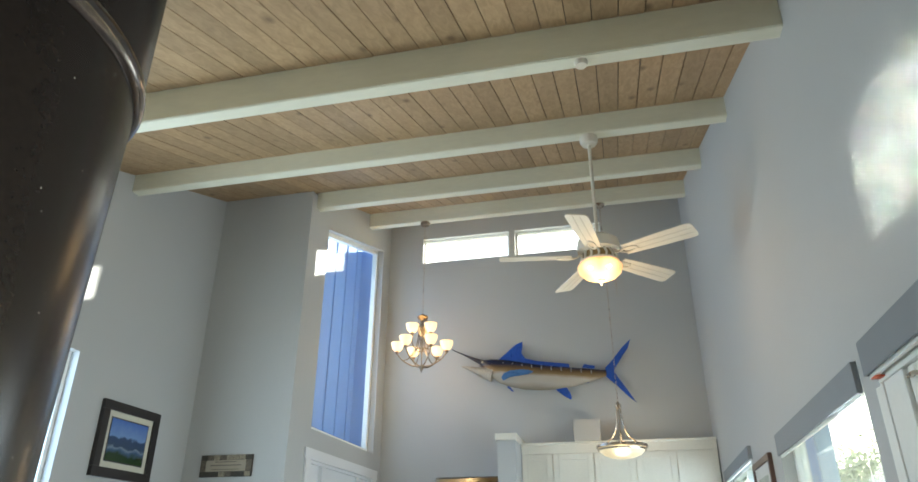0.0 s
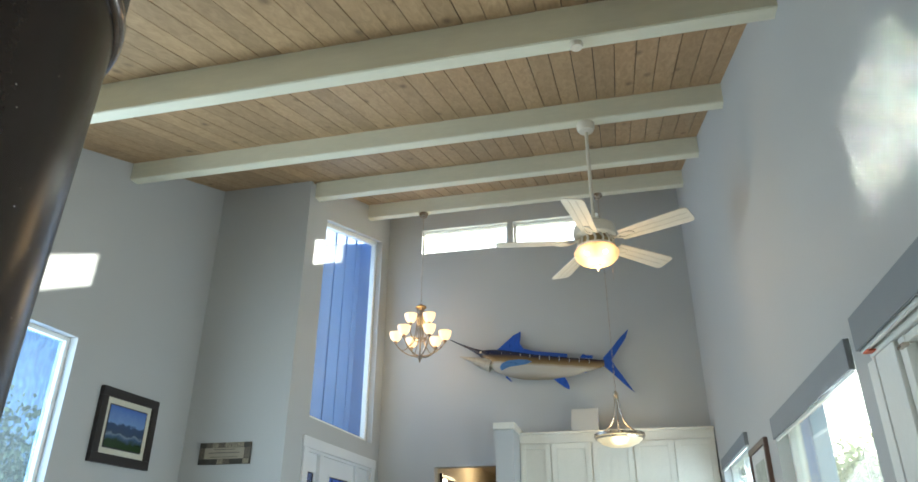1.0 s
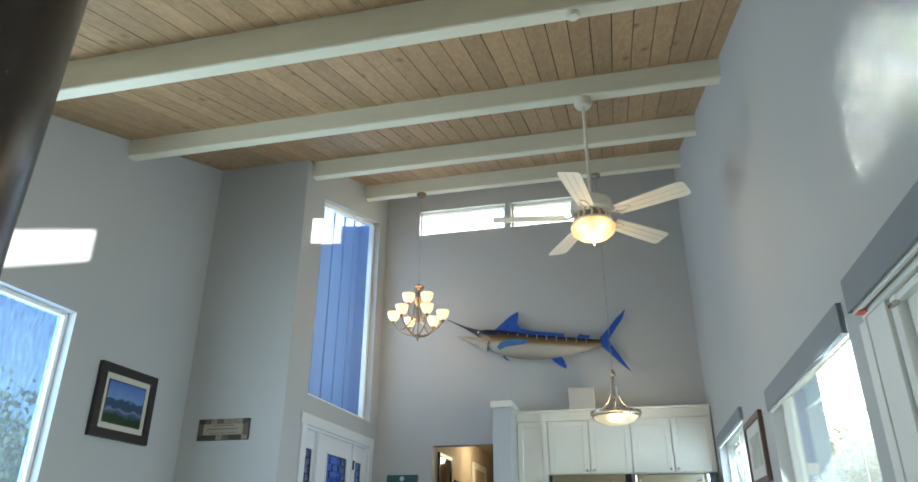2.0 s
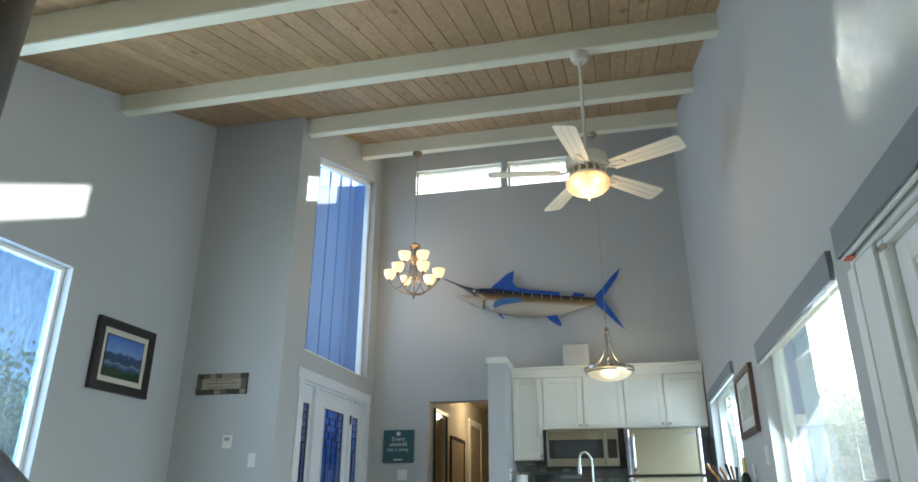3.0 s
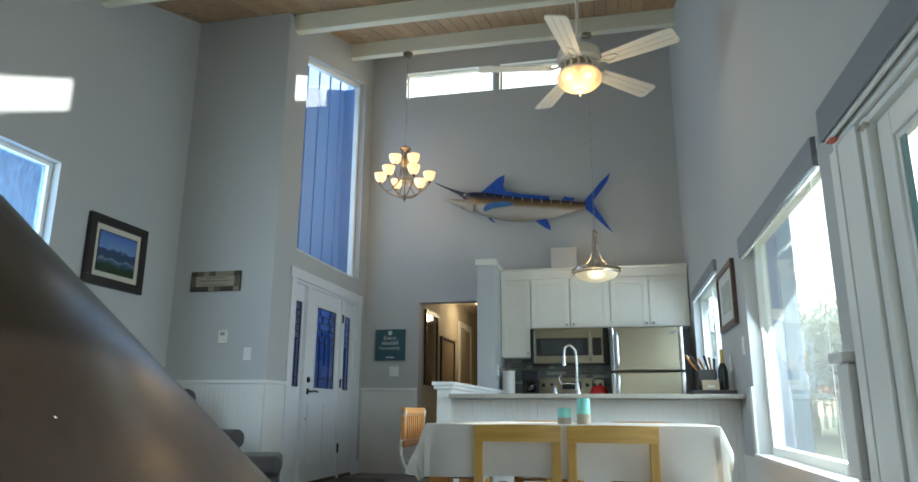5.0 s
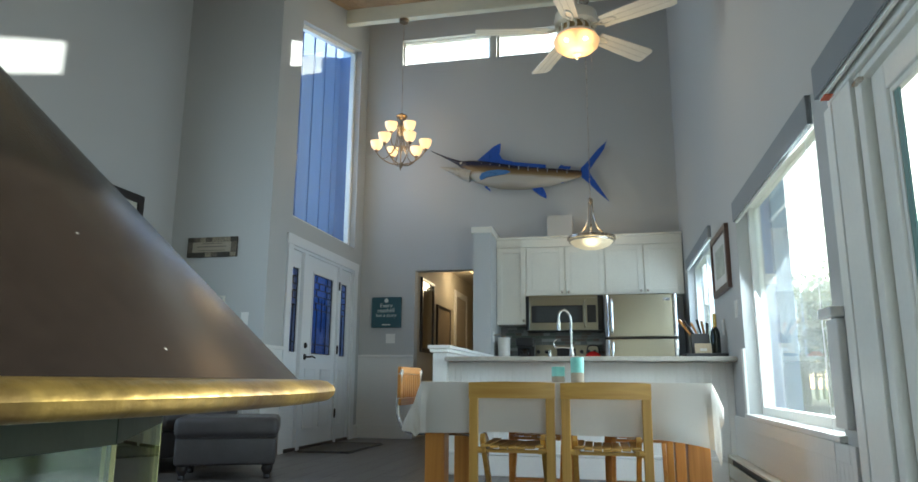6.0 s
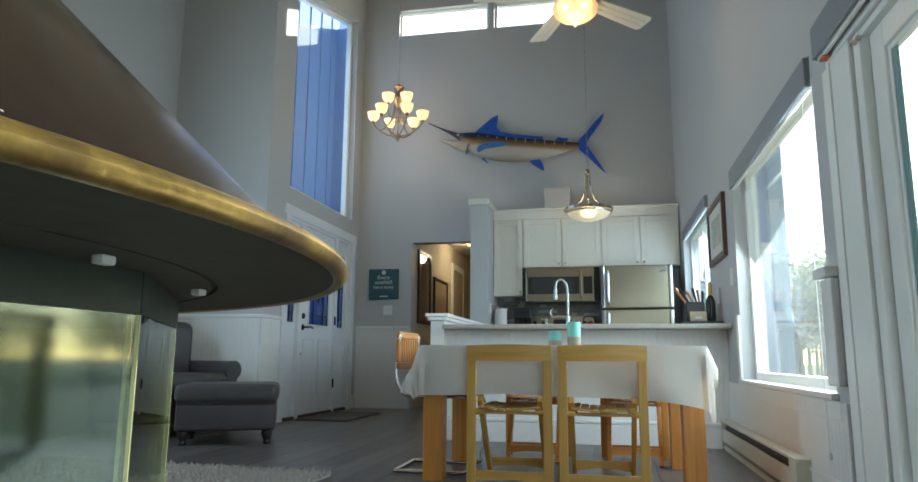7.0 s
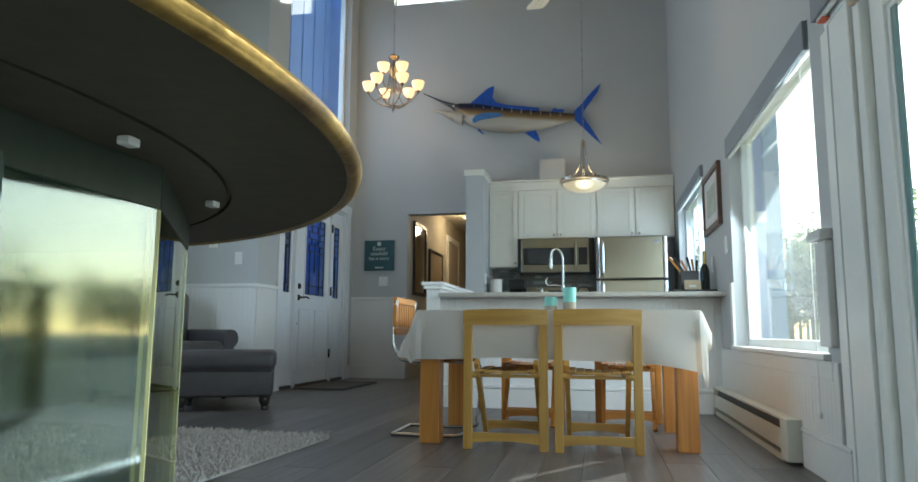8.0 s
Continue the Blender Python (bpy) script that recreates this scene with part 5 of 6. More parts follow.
t = wall_frame("bay_picture", pose(XL, 5.295, 2.05, 0, 0, -90), 0.72, 0.595, 0.075, DARKFRAME, mat("cream_mat", (0.62, 0.60, 0.50), 0.7, vary=0.03), "black-framed print of a blue bay with a cream mat", "picture", 0.04)
part("inner_line", box(B(), -0.238, 0.238, 0.022, 0.0245, -0.175, 0.175), BLACK, t)
part("print", box(B(), -0.228, 0.228, 0.0245, 0.0265, -0.165, 0.165), PIC, t)
t = wall_frame("framed_print", pose(XR, 5.76, 1.60, 0, 0, 90), 0.74, 0.47, 0.045, mat("brown_frame", (0.10, 0.055, 0.04), 0.4, vary=0.2, scale=10), mat("white_mat", (0.66, 0.66, 0.64), 0.6), "brown-framed pale print with a white mat", "picture", 0.03)
part("print", box(B(), -0.20, 0.20, 0.0175, 0.0195, -0.11, 0.11), mat("pale_print", (0.45, 0.48, 0.42), 0.6, vary=0.3, scale=9), t)

t = thing("patchwork_plaque", (-3.49, YF, 1.955), "small wooden plaque with a patchwork border and a cream text panel", "sign")
part("board", box(B(), -0.265, 0.265, -0.02, 0, -0.098, 0.098, 0.003), mat("plaque_brown", (0.06, 0.05, 0.04), 0.7), t)
random.seed(2)
for i in range(8):
    for z in (-0.075, 0.075):
        c = random.choice(((0.05, 0.045, 0.035), (0.12, 0.10, 0.075), (0.25, 0.22, 0.16)))
        part("patch", box(B(), -0.262 + i * 0.0655, -0.2 + i * 0.0655, -0.0225, -0.02, z - 0.022, z + 0.022), mat("patch_%d" % int(c[0] * 100), c, 0.7, vary=0.3, scale=60), t)
for x in (-0.235, 0.235):
    part("patch", box(B(), x - 0.027, x + 0.027, -0.0225, -0.02, -0.05, 0.05), mat("patch_12", (0.12, 0.10, 0.075), 0.7, vary=0.3, scale=60), t)
part("text_panel", box(B(), -0.205, 0.205, -0.024, -0.0205, -0.05, 0.05), mat("plaque_cream", (0.34, 0.30, 0.23), 0.7, vary=0.1, scale=20), t)
INK = mat("ink", (0.17, 0.14, 0.11), 0.7)
for z, w, h in ((0.034, 0.22, 0.007), (0.004, 0.32, 0.009), (-0.034, 0.28, 0.006)):
    part("text_bar", box(B(), -w / 2, w / 2, -0.0255, -0.024, z - h / 2, z + h / 2), INK, t)


def switch_plate(at, w, h, rockers, label):
    t = thing("switch_plate", at, label, "switch", "switch plates")
    part("plate", box(B(), -w / 2, w / 2, -0.007, 0, -h / 2, h / 2, 0.003), WHITE, t)
    for i in range(rockers):
        x = (i - (rockers - 1) / 2) * 0.046
        part("rocker", box(B(), x - 0.016, x + 0.016, -0.011, -0.007, -0.033, 0.033, 0.002), WHITE, t)


switch_plate(pose(-2.48, YB, 1.225), 0.12, 0.12, 2, "white double switch plate under the teal sign")
switch_plate(pose(-3.10, YF, 1.26), 0.075, 0.12, 1, "white switch plate on the return wall")
switch_plate(pose(XR, 5.30, 1.20, 0, 0, -90), 0.075, 0.12, 1, "white switch plate beside the brown-framed picture")
switch_plate(pose(XR, 5.906, 1.119, 0, 0, -90), 0.075, 0.12, 1, "white switch plate low beside the utensil tray")
t = thing("thermostat", pose(-3.36, YF, 1.42), "small cream thermostat on the return wall", "thermostat")
part("body", box(B(), -0.045, 0.045, -0.025, 0, -0.06, 0.06, 0.006), CABINET, t)
part("display", box(B(), -0.025, 0.025, -0.027, -0.025, 0.01, 0.04), mat("grey_display", (0.3, 0.33, 0.3), 0.3), t)

t = thing("baseboard_heater", (XR, 4.70, 0.0), "long cream electric baseboard heater along the wall", "heater")
HEAT = mat("heater_cream", (0.66, 0.64, 0.54), 0.4, vary=0.04)
part("back", box(B(), -0.02, 0, -1.08, 0.90, 0.02, 0.20), HEAT, t)
part("front_panel", box(B(), -0.075, -0.066, -0.98, 0.90, 0.055, 0.145, 0.003), HEAT, t)
part("top_hood", box(B(), -0.075, -0.0, -0.98, 0.90, 0.185, 0.20, 0.004), HEAT, t)
# slot is a solid bar with its shade put into the dark colour
part("slot", box(B(), -0.05, -0.02, -0.98, 0.90, 0.06, 0.18), mat("slot_shade", (0.08, 0.08, 0.07), 0.6, 0.3), t)
for y0, y1 in ((-1.10, -0.98), (0.895, 0.905)):
    part("end_cap", box(B(), -0.08, 0, y0, y1, 0.015, 0.202, 0.005), HEAT, t)
part("foot_rail", box(B(), -0.07, -0.02, -0.98, 0.90, 0.0, 0.03), HEAT, t)


# ---- dining ----
t = thing("dining_table", (-0.01, 4.24, 0.0), "sturdy honey-coloured wooden dining table under a cloth", "table")
part("tabletop", box(B(), -0.70, 0.70, -0.40, 0.40, 0.645, 0.685, 0.006), HONEYX, t)
for sx in (-1, 1):
    for sy in (-1, 1):
        part("leg", box(B(), *sorted((sx * 0.60, sx * 0.705)), *sorted((sy * 0.30, sy * 0.405)), 0.0, 0.644, 0.005), HONEY, t)
for sy in (-1, 1):
    part("apron", box(B(), -0.60, 0.60, *sorted((sy * 0.34, sy * 0.365)), 0.56, 0.644), HONEYX, t)

bm = B()
hx, hy, over, nx, ny = 0.715, 0.415, 0.26, 76, 52
grid = []
for j in range(ny + 1):
    row = []
    for i in range(nx + 1):
        u, v = -hx - 0.235 + (2 * hx + 0.235 + 0.12) * i / nx, -hy - over + (2 * hy + 2 * over) * j / ny
        dx, dy = max(0, abs(u) - hx), max(0, abs(v) - hy)
        d = math.hypot(dx, dy)
        cxp, cyp = max(-hx, min(hx, u)), max(-hy, min(hy, v))
        if d < 1e-6:
            row.append(bm.verts.new((u, v, 0.0015 * noise.noise((u * 5, v * 5, 0)))))
            continue
        ox, oy = math.copysign(dx / d, u), math.copysign(dy / d, v)
        fold = d / over
        wave = 0.016 * fold * math.sin((u * 11 if dy > dx else v * 11) + 1.3) + 0.03 * fold * noise.noise((u * 4, v * 4, 3))
        corner = min(dx, dy) / over
        fall = max(dx, dy) + (0.42 if u > 0 else 0.10) * min(dx, dy)
        if v < -hy:
            droop = max(0.0, min(1.0, (u - 0.30) / 0.50))
            fall += 0.085 * droop * droop * dy / over
        out = 0.012 + 0.03 * fold + (0.055 * fold * math.exp(-((v + hy) / 0.25) ** 2) if dx > 0 else 0.0) + wave + 0.02 * corner * math.sin(u * 23 + v * 17)
        row.append(bm.verts.new((cxp + ox * out, cyp + oy * out, 0.004 - max(0.0, fall * 0.985 - 0.006) + 0.006 * fold * math.sin(u * 6 + v * 5))))
    grid.append(row)
for j in range(ny):
    for i in range(nx):
        bm.faces.new((grid[j][i], grid[j][i + 1], grid[j + 1][i + 1], grid[j + 1][i]))
geo = bmesh.ops.extrude_face_region(bm, geom=bm.faces[:])
bmesh.ops.translate(bm, verts=[v for v in geo["geom"] if isinstance(v, bmesh.types.BMVert)], vec=(0, 0, 0.0025))
# thin cloth lets the sun glow through from behind
cn, cl = CLOTH.node_tree.nodes, CLOTH.node_tree.links
cloth_thru, cloth_mix = cn.new("ShaderNodeBsdfTranslucent"), cn.new("ShaderNodeMixShader")
cloth_thru.inputs[0].default_value, cloth_mix.inputs[0].default_value = (0.72, 0.66, 0.56, 1), 0.3
cl.new(cn["Principled BSDF"].outputs[0], cloth_mix.inputs[1])
cl.new(cloth_thru.outputs[0], cloth_mix.inputs[2])
cl.new(cloth_mix.outputs[0], cn["Material Output"].inputs["Surface"])
tc_ob = new("tablecloth", mesh("tablecloth", bm, CLOTH, True))
tagged_at(tc_ob, (-0.01, 4.24, 0.687), "plain white tablecloth draped over the table with pointed corners", "tablecloth")

MINT = mat("mint_glaze", (0.22, 0.55, 0.48), 0.45, vary=0.08, scale=20)
SAND = mat("sand_glaze", (0.33, 0.27, 0.20), 0.7, vary=0.12, scale=40)


def tumbler(x, y, r, h, label):
    t = thing("candle_cup", (x, y, 0.692), label, "cup", "cups on the table")
    part("foot", lathe(B(), [(0.001, 0.0), (r * 0.97, 0.0), (r, 0.01), (r, h * 0.4)], seg=24), SAND, t, "sandy lower band", True)
    part("upper", lathe(B(), [(r, h * 0.4), (r, h - 0.004), (r * 0.94, h), (r * 0.88, h - 0.01), (r * 0.86, h * 0.5), (0.001, h * 0.5)], seg=24), MINT, t, "mint glazed upper band", True)


tumbler(-0.04, 4.12, 0.036, 0.085, "short mint and sand ceramic cup on the tablecloth")
tumbler(0.065, 4.10, 0.036, 0.135, "tall mint and sand ceramic cup on the tablecloth")


def folding_chair(WOOD, WOODX, label):
    t = thing("folding_chair", (0, 0, 0), label, "chair", "chairs round the table")
    for s in (-1, 1):
        part("back_post", box(B(), *sorted((s * 0.168, s * 0.212)), -0.014, 0.014, 0.0, 0.63, 0.005), WOOD, t)
        part("foot_pad", box(B(), *sorted((s * 0.175, s * 0.205)), -0.01, 0.01, -0.0005, 0.004), BLACK, t)
        bm = B()
        a, b = Vector((s * 0.150, 0.355, 0.0)), Vector((s * 0.150, 0.015, 0.43))
        q = (b - a).to_track_quat("Z", "Y").to_matrix().to_4x4()
        box(bm, -0.012, 0.012, -0.02, 0.02, 0.0, (b - a).length, 0.003, Matrix.Translation(a) @ q)
        for v in bm.verts:
            v.co.z = max(v.co.z, 0.0)
        part("front_leg", bm, WOOD, t)
        part("seat_rail", box(B(), *sorted((s * 0.128, s * 0.155)), 0.0, 0.40, 0.352, 0.378, 0.003), WOOD, t)
        part("pivot", rod(B(), (s * 0.148, 0.0, 0.365), (s * 0.174, 0.0, 0.365), 0.016), WOOD, t)
    bm = B()
    prof = [(-0.214 + 0.428 * i / 16) for i in range(17)]
    for z0, z1, bow, arch in ((0.615, 0.69, 0.015, 0.0),):
        lo = [[], [], [], []]
        for x in prof:
            k = 1 - (x / 0.214) ** 2
            for r, (y, z) in enumerate(((-0.016 - bow * k, z0), (0.014 - bow * k, z0), (0.014 - bow * k, z1 + 0.006 * k), (-0.016 - bow * k, z1 + 0.006 * k))):
                lo[r].append(bm.verts.new((x, y, z)))
        for r in range(4):
            for i in range(16):
                bm.faces.new((lo[r][i], lo[r][i + 1], lo[(r + 1) % 4][i + 1], lo[(r + 1) % 4][i]))
        bm.faces.new([lo[r][0] for r in range(4)])
        bm.faces.new([lo[r][16] for r in range(4)][::-1])
    part("top_rail", bm, WOODX, t)
    for y, w, z0 in ((0.0, 0.168, 0.032), (0.325, 0.138, 0.055)):
        bm = B()
        lo = [[], [], [], []]
        for i in range(13):
            x = -w + 2 * w * i / 12
            k = 1 - (x / w) ** 2
            for r, (yy, z) in enumerate(((y - 0.011, z0 + 0.012 * k), (y + 0.011, z0 + 0.012 * k), (y + 0.011, z0 + 0.05), (y - 0.011, z0 + 0.05))):
                lo[r].append(bm.verts.new((x, yy, z)))
        for r in range(4):
            for i in range(12):
                bm.faces.new((lo[r][i], lo[r][i + 1], lo[(r + 1) % 4][i + 1], lo[(r + 1) % 4][i]))
        bm.faces.new([lo[r][0] for r in range(4)])
        bm.faces.new([lo[r][12] for r in range(4)][::-1])
        part("low_rail", bm, WOODX, t)
    for i in range(7):
        x = -0.132 + 0.0445 * i
        sag = 0.010 * (1 - ((i - 3) / 3) ** 2)
        part("slat", box(B(), x - 0.020, x + 0.020, -0.01, 0.40, 0.381 - sag, 0.393 - sag, 0.003), WOOD, t)
    for y in (0.03, 0.37):
        part("slat_bearer", box(B(), -0.128, 0.128, y - 0.012, y + 0.012, 0.352, 0.368, 0.003), WOODX, t)
    return t


chair = folding_chair(CHAIRWOOD, CHAIRWOODX, "pale beech folding chair with a slatted seat")
chair.matrix_basis = pose(-0.243, 3.715, 0)
copy_thing(chair, pose(0.212, 3.71, 0, 0, 0, 1))
rear = folding_chair(HONEY, HONEYX, "honey-orange folding chair with a slatted seat facing the bar")
rear.matrix_basis = pose(-0.22, 4.94, 0, 0, 0, 180)
copy_thing(rear, pose(0.40, 4.94, 0, 0, 0, 178))


def cantilever_chair():
    t = thing("cantilever_chair", pose(-0.93, 4.24, 0, 0, 0, -90), "cantilever chair with a chrome tube frame and a slatted wooden back", "chair")
    for s in (-1, 1):
        x = s * 0.20
        part("side_tube", tube(B(), curve([(x, 0.02, 0.76), (x, 0.0, 0.55), (x, 0.03, 0.45), (x, 0.10, 0.415), (x, 0.38, 0.415), (x, 0.43, 0.38), (x, 0.44, 0.30), (x, 0.42, 0.08), (x, 0.38, 0.013), (x, 0.05, 0.012), (x, 0.0, 0.012)], 6), 0.011), CHROME, t, smooth=True)
    part("floor_tube", tube(B(), [(-0.20, 0.0, 0.012), (0.20, 0.0, 0.012)], 0.011), CHROME, t, smooth=True)
    part("back_rail", box(B(), -0.21, 0.21, -0.002, 0.022, 0.735, 0.775, 0.008), HONEYX, t)
    part("back_rail", box(B(), -0.21, 0.21, -0.002, 0.022, 0.56, 0.60, 0.008), HONEYX, t)
    for s in (-1, 1):
        part("back_stile", box(B(), *sorted((s * 0.18, s * 0.215)), 0.0, 0.02, 0.602, 0.733, 0.004), HONEY, t)
    for i in range(9):
        x = -0.16 + 0.04 * i
        part("back_slat", box(B(), x - 0.011, x + 0.011, 0.004, 0.016, 0.602, 0.733, 0.002), HONEY, t)
    part("seat", box(B(), -0.21, 0.21, 0.04, 0.43, 0.427, 0.452, 0.010), HONEYX, t)


cantilever_chair()


# ---- sitting corner ----
def cushion(bm, x0, x1, y0, y1, z0, z1, r=0.04):
    box(bm, x0, x1, y0, y1, z0, z1)
    vs = bm.verts[-8:]
    es = {e for v in vs for e in v.link_edges}
    bmesh.ops.bevel(bm, geom=list(es), offset=r, segments=4, profile=0.5, affect="EDGES")
    return bm


def turned_foot(parent, x, y):
    part("foot", lathe(B(), [(0.02, 0.0), (0.026, 0.012), (0.022, 0.03), (0.034, 0.05), (0.042, 0.075), (0.036, 0.095), (0.046, 0.105)], (x, y, 0), 20), DARKFRAME, parent, "dark turned wooden foot", True)


t = thing("ottoman", pose(-2.57, 5.12, 0.0, 0, 0, 25), "dark grey leather ottoman on turned wooden feet", "ottoman")
part("base", cushion(B(), -0.345, 0.345, -0.27, 0.27, 0.10, 0.292, 0.02), LEATHER, t, smooth=True)
part("cushion", cushion(B(), -0.36, 0.36, -0.285, 0.285, 0.29, 0.432, 0.045), LEATHER, t, smooth=True)
part("piping", tube(B(), [(x, y, 0.296) for x, y in ((-0.345, -0.27), (0.345, -0.27), (0.345, 0.27), (-0.345, 0.27))], 0.005, 6, True), LEATHER, t)
for sx in (-1, 1):
    for sy in (-1, 1):
        turned_foot(t, sx * 0.29, sy * 0.21)
t = thing("armchair", pose(-3.36, 5.50, 0.0, 0, 0, -20), "dark grey leather armchair with rolled arms", "armchair")
part("base", cushion(B(), -0.40, 0.33, -0.46, 0.46, 0.10, 0.30, 0.02), LEATHER, t, smooth=True)
part("seat_cushion", cushion(B(), -0.30, 0.37, -0.31, 0.31, 0.30, 0.49, 0.05), LEATHER, t, smooth=True)
part("back_cushion", cushion(B(), -0.43, -0.14, -0.35, 0.35, 0.42, 0.93, 0.08), LEATHER, t, smooth=True)
for s in (-1, 1):
    bm = B()
    cushion(bm, -0.40, 0.32, *sorted((s * 0.32, s * 0.46)), 0.28, 0.51, 0.03)
    rod(bm, (-0.38, s * 0.40, 0.51), (0.33, s * 0.40, 0.51), 0.08, seg=24)
    part("arm", bm, LEATHER, t, smooth=True)
for sx in (-0.34, 0.27):
    for sy in (-1, 1):
        turned_foot(t, sx, sy * 0.40)

# shag rug: a backing and thousands of tufts
rug = thing("shag_rug", pose(-2.40, 2.75, 0, 0, 0, -3), "thick cream shag rug on the plank floor", "rug")
RUGM = mat("cream_shag", (0.50, 0.47, 0.43), 0.95, vary=0.22, scale=60, bump=0.6, fine=300)
part("backing", box(B(), -1.12, 1.12, -1.15, 1.15, 0.0, 0.012), RUGM, rug)
rng = np.random.default_rng(4)
verts, faces = [], []
N = 34000
px = rng.uniform(-1.13, 1.13, N)
py = rng.uniform(-1.16, 1.16, N)
keep = (px > 0.0) | (rng.random(N) < 0.35)
for x, y in zip(px[keep], py[keep]):
    a, lean, h = rng.uniform(0, 6.28), rng.uniform(0.0, 0.028), rng.uniform(0.018, 0.042)
    b = rng.uniform(0, 6.28)
    w = 0.006
    k = len(verts)
    lx, ly = lean * math.cos(b), lean * math.sin(b)
    verts += [(x - w * math.cos(a), y - w * math.sin(a), 0.01), (x + w * math.cos(a), y + w * math.sin(a), 0.01), (x + 0.7 * lx + 0.8 * w * math.cos(a), y + 0.7 * ly + 0.8 * w * math.sin(a), h * 0.8), (x + lx, y + ly, h), (x + 0.7 * lx - 0.8 * w * math.cos(a), y + 0.7 * ly - 0.8 * w * math.sin(a), h * 0.8)]
    faces.append((k, k + 1, k + 2, k + 3, k + 4))
me = bpy.data.meshes.new("shag_pile")
me.from_pydata(verts, [], faces)
me.materials.append(RUGM)
tf = new("shag", me)
tf.parent = rug
tagged(tf, kind="stuff")

t = thing("door_mat", pose(-2.56, 7.38, 0, 0, 0, 0), "flat dark grey door mat inside the entry", "mat")
MATM = mat("mat_grey", (0.10, 0.095, 0.09), 0.95, vary=0.3, scale=30, bump=0.8, fine=250)
part("mat_top", box(B(), -0.27, 0.27, -0.52, 0.52, 0.0, 0.018, 0.006), MATM, t)
part("edge", box(B(), -0.29, 0.29, -0.54, 0.54, 0.0, 0.006), BLACK, t)


# ---- free-standing fireplace ----
SX, SY = -0.455, 0.505
st = thing("fireplace", (SX, SY, 0.0), "free-standing fireplace with a brown cone hood, brass rim and glass sides", "fireplace")
part("hood", lathe(B(), [(0.524, 0.683), (0.520, 0.689), (0.358, 0.850), (0.226, 0.982), (0.216, 0.998), (0.214, 1.012)], seg=128), HOOD, st, "dark brown enamel cone hood", True)
part("flue", lathe(B(), [(0.214, 1.012), (0.211, 1.03), (0.212, 1.22), (0.220, 1.565)], seg=96), HOOD, st, smooth=True)
part("pipe", lathe(B(), [(0.220, 1.566), (0.224, 1.572), (0.225, 2.93)], seg=96), HOOD, st, smooth=True)
part("pipe_ring", lathe(B(), [(0.218, 1.553), (0.224, 1.556), (0.228, 1.563), (0.228, 1.570), (0.224, 1.577), (0.222, 1.578)], seg=96), mat("ring_metal", (0.12, 0.10, 0.09), 0.2, 0.9, vary=0.1), st, "shiny joint ring", True)
part("rim", lathe(B(), [(0.5205, 0.6885), (0.5240, 0.692), (0.5300, 0.6937), (0.5360, 0.6925), (0.5405, 0.6895), (0.5420, 0.6865), (0.5410, 0.683), (0.5380, 0.6805), (0.5340, 0.680), (0.5310, 0.682)], seg=160), BRASS, st, "tarnished brass rolled rim", True)
part("hood_underside", lathe(B(), [(0.535, 0.682), (0.4445, 0.681), (0.4443, 0.6845), (0.4407, 0.6845), (0.4405, 0.681), (0.25, 0.681)], seg=128), UNDER, st)
OCT = [(0.385, -0.125), (0.385, 0.125), (0.27, 0.336), (-0.27, 0.336), (-0.385, 0.125), (-0.385, -0.125), (-0.27, -0.336), (0.27, -0.336)]
# bluish shine cools the yellow sky mirrored in the front glass; roughness blurs it
FIREGLASS = glass("fire_glass", (0.46, 0.49, 0.36), 0.115, 0.06, (0.70, 0.87, 1.0))
SIDEGLASS = glass("side_glass", (0.62, 0.68, 0.52), 0.05)
for i in range(8):
    a, b = Vector((*OCT[i], 0)), Vector((*OCT[(i + 1) % 8], 0))
    m = Matrix.Translation(a) @ pose(0, 0, 0, 0, 0, math.degrees(math.atan2(b.y - a.y, b.x - a.x)))
    ln = (b - a).length
    part("collar_panel", box(B(), 0.0, ln, -0.004, 0.004, 0.653, 0.681), COLLAR, st, at=m)
    g = part("glass_panel", box(B(), 0.002, ln - 0.002, -0.003, 0.003, 0.30, 0.6525), FIREGLASS if i in (0, 7) else SIDEGLASS, st, "clear tinted glass panel", at=m)
    g.visible_shadow = False
    part("edge_bead", box(B(), -0.0015, 0.0015, -0.004, 0.004, 0.30, 0.6525), mat("yellow_edge", (0.34, 0.33, 0.16), 0.25), st, at=m)
    part("base_panel", box(B(), 0.0, ln, -0.006, 0.006, 0.0, 0.299), COLLAR, st, at=m)
part("hearth", box(B(), -0.28, 0.28, -0.28, 0.28, 0.26, 0.295, 0.02), BLACK, st)
CLIP = mat("dull_white_clip", (0.42, 0.42, 0.39), 0.6, vary=0.1)
for x, y in ((0.417, 0.053), (0.359, 0.237), (0.45, -0.12)):
    part("bracket", box(B(), x - 0.004, x + 0.004, y - 0.0055, y + 0.0055, 0.6755, 0.6808, 0.0015), CLIP, st, "small white clip")
part("handle", tube(B(), curve([(0.390, -0.032, 0.651), (0.413, -0.032, 0.651), (0.415, -0.031, 0.638), (0.413, -0.032, 0.625), (0.390, -0.032, 0.625)], 5), 0.004, 8), COLLAR, st, smooth=True)


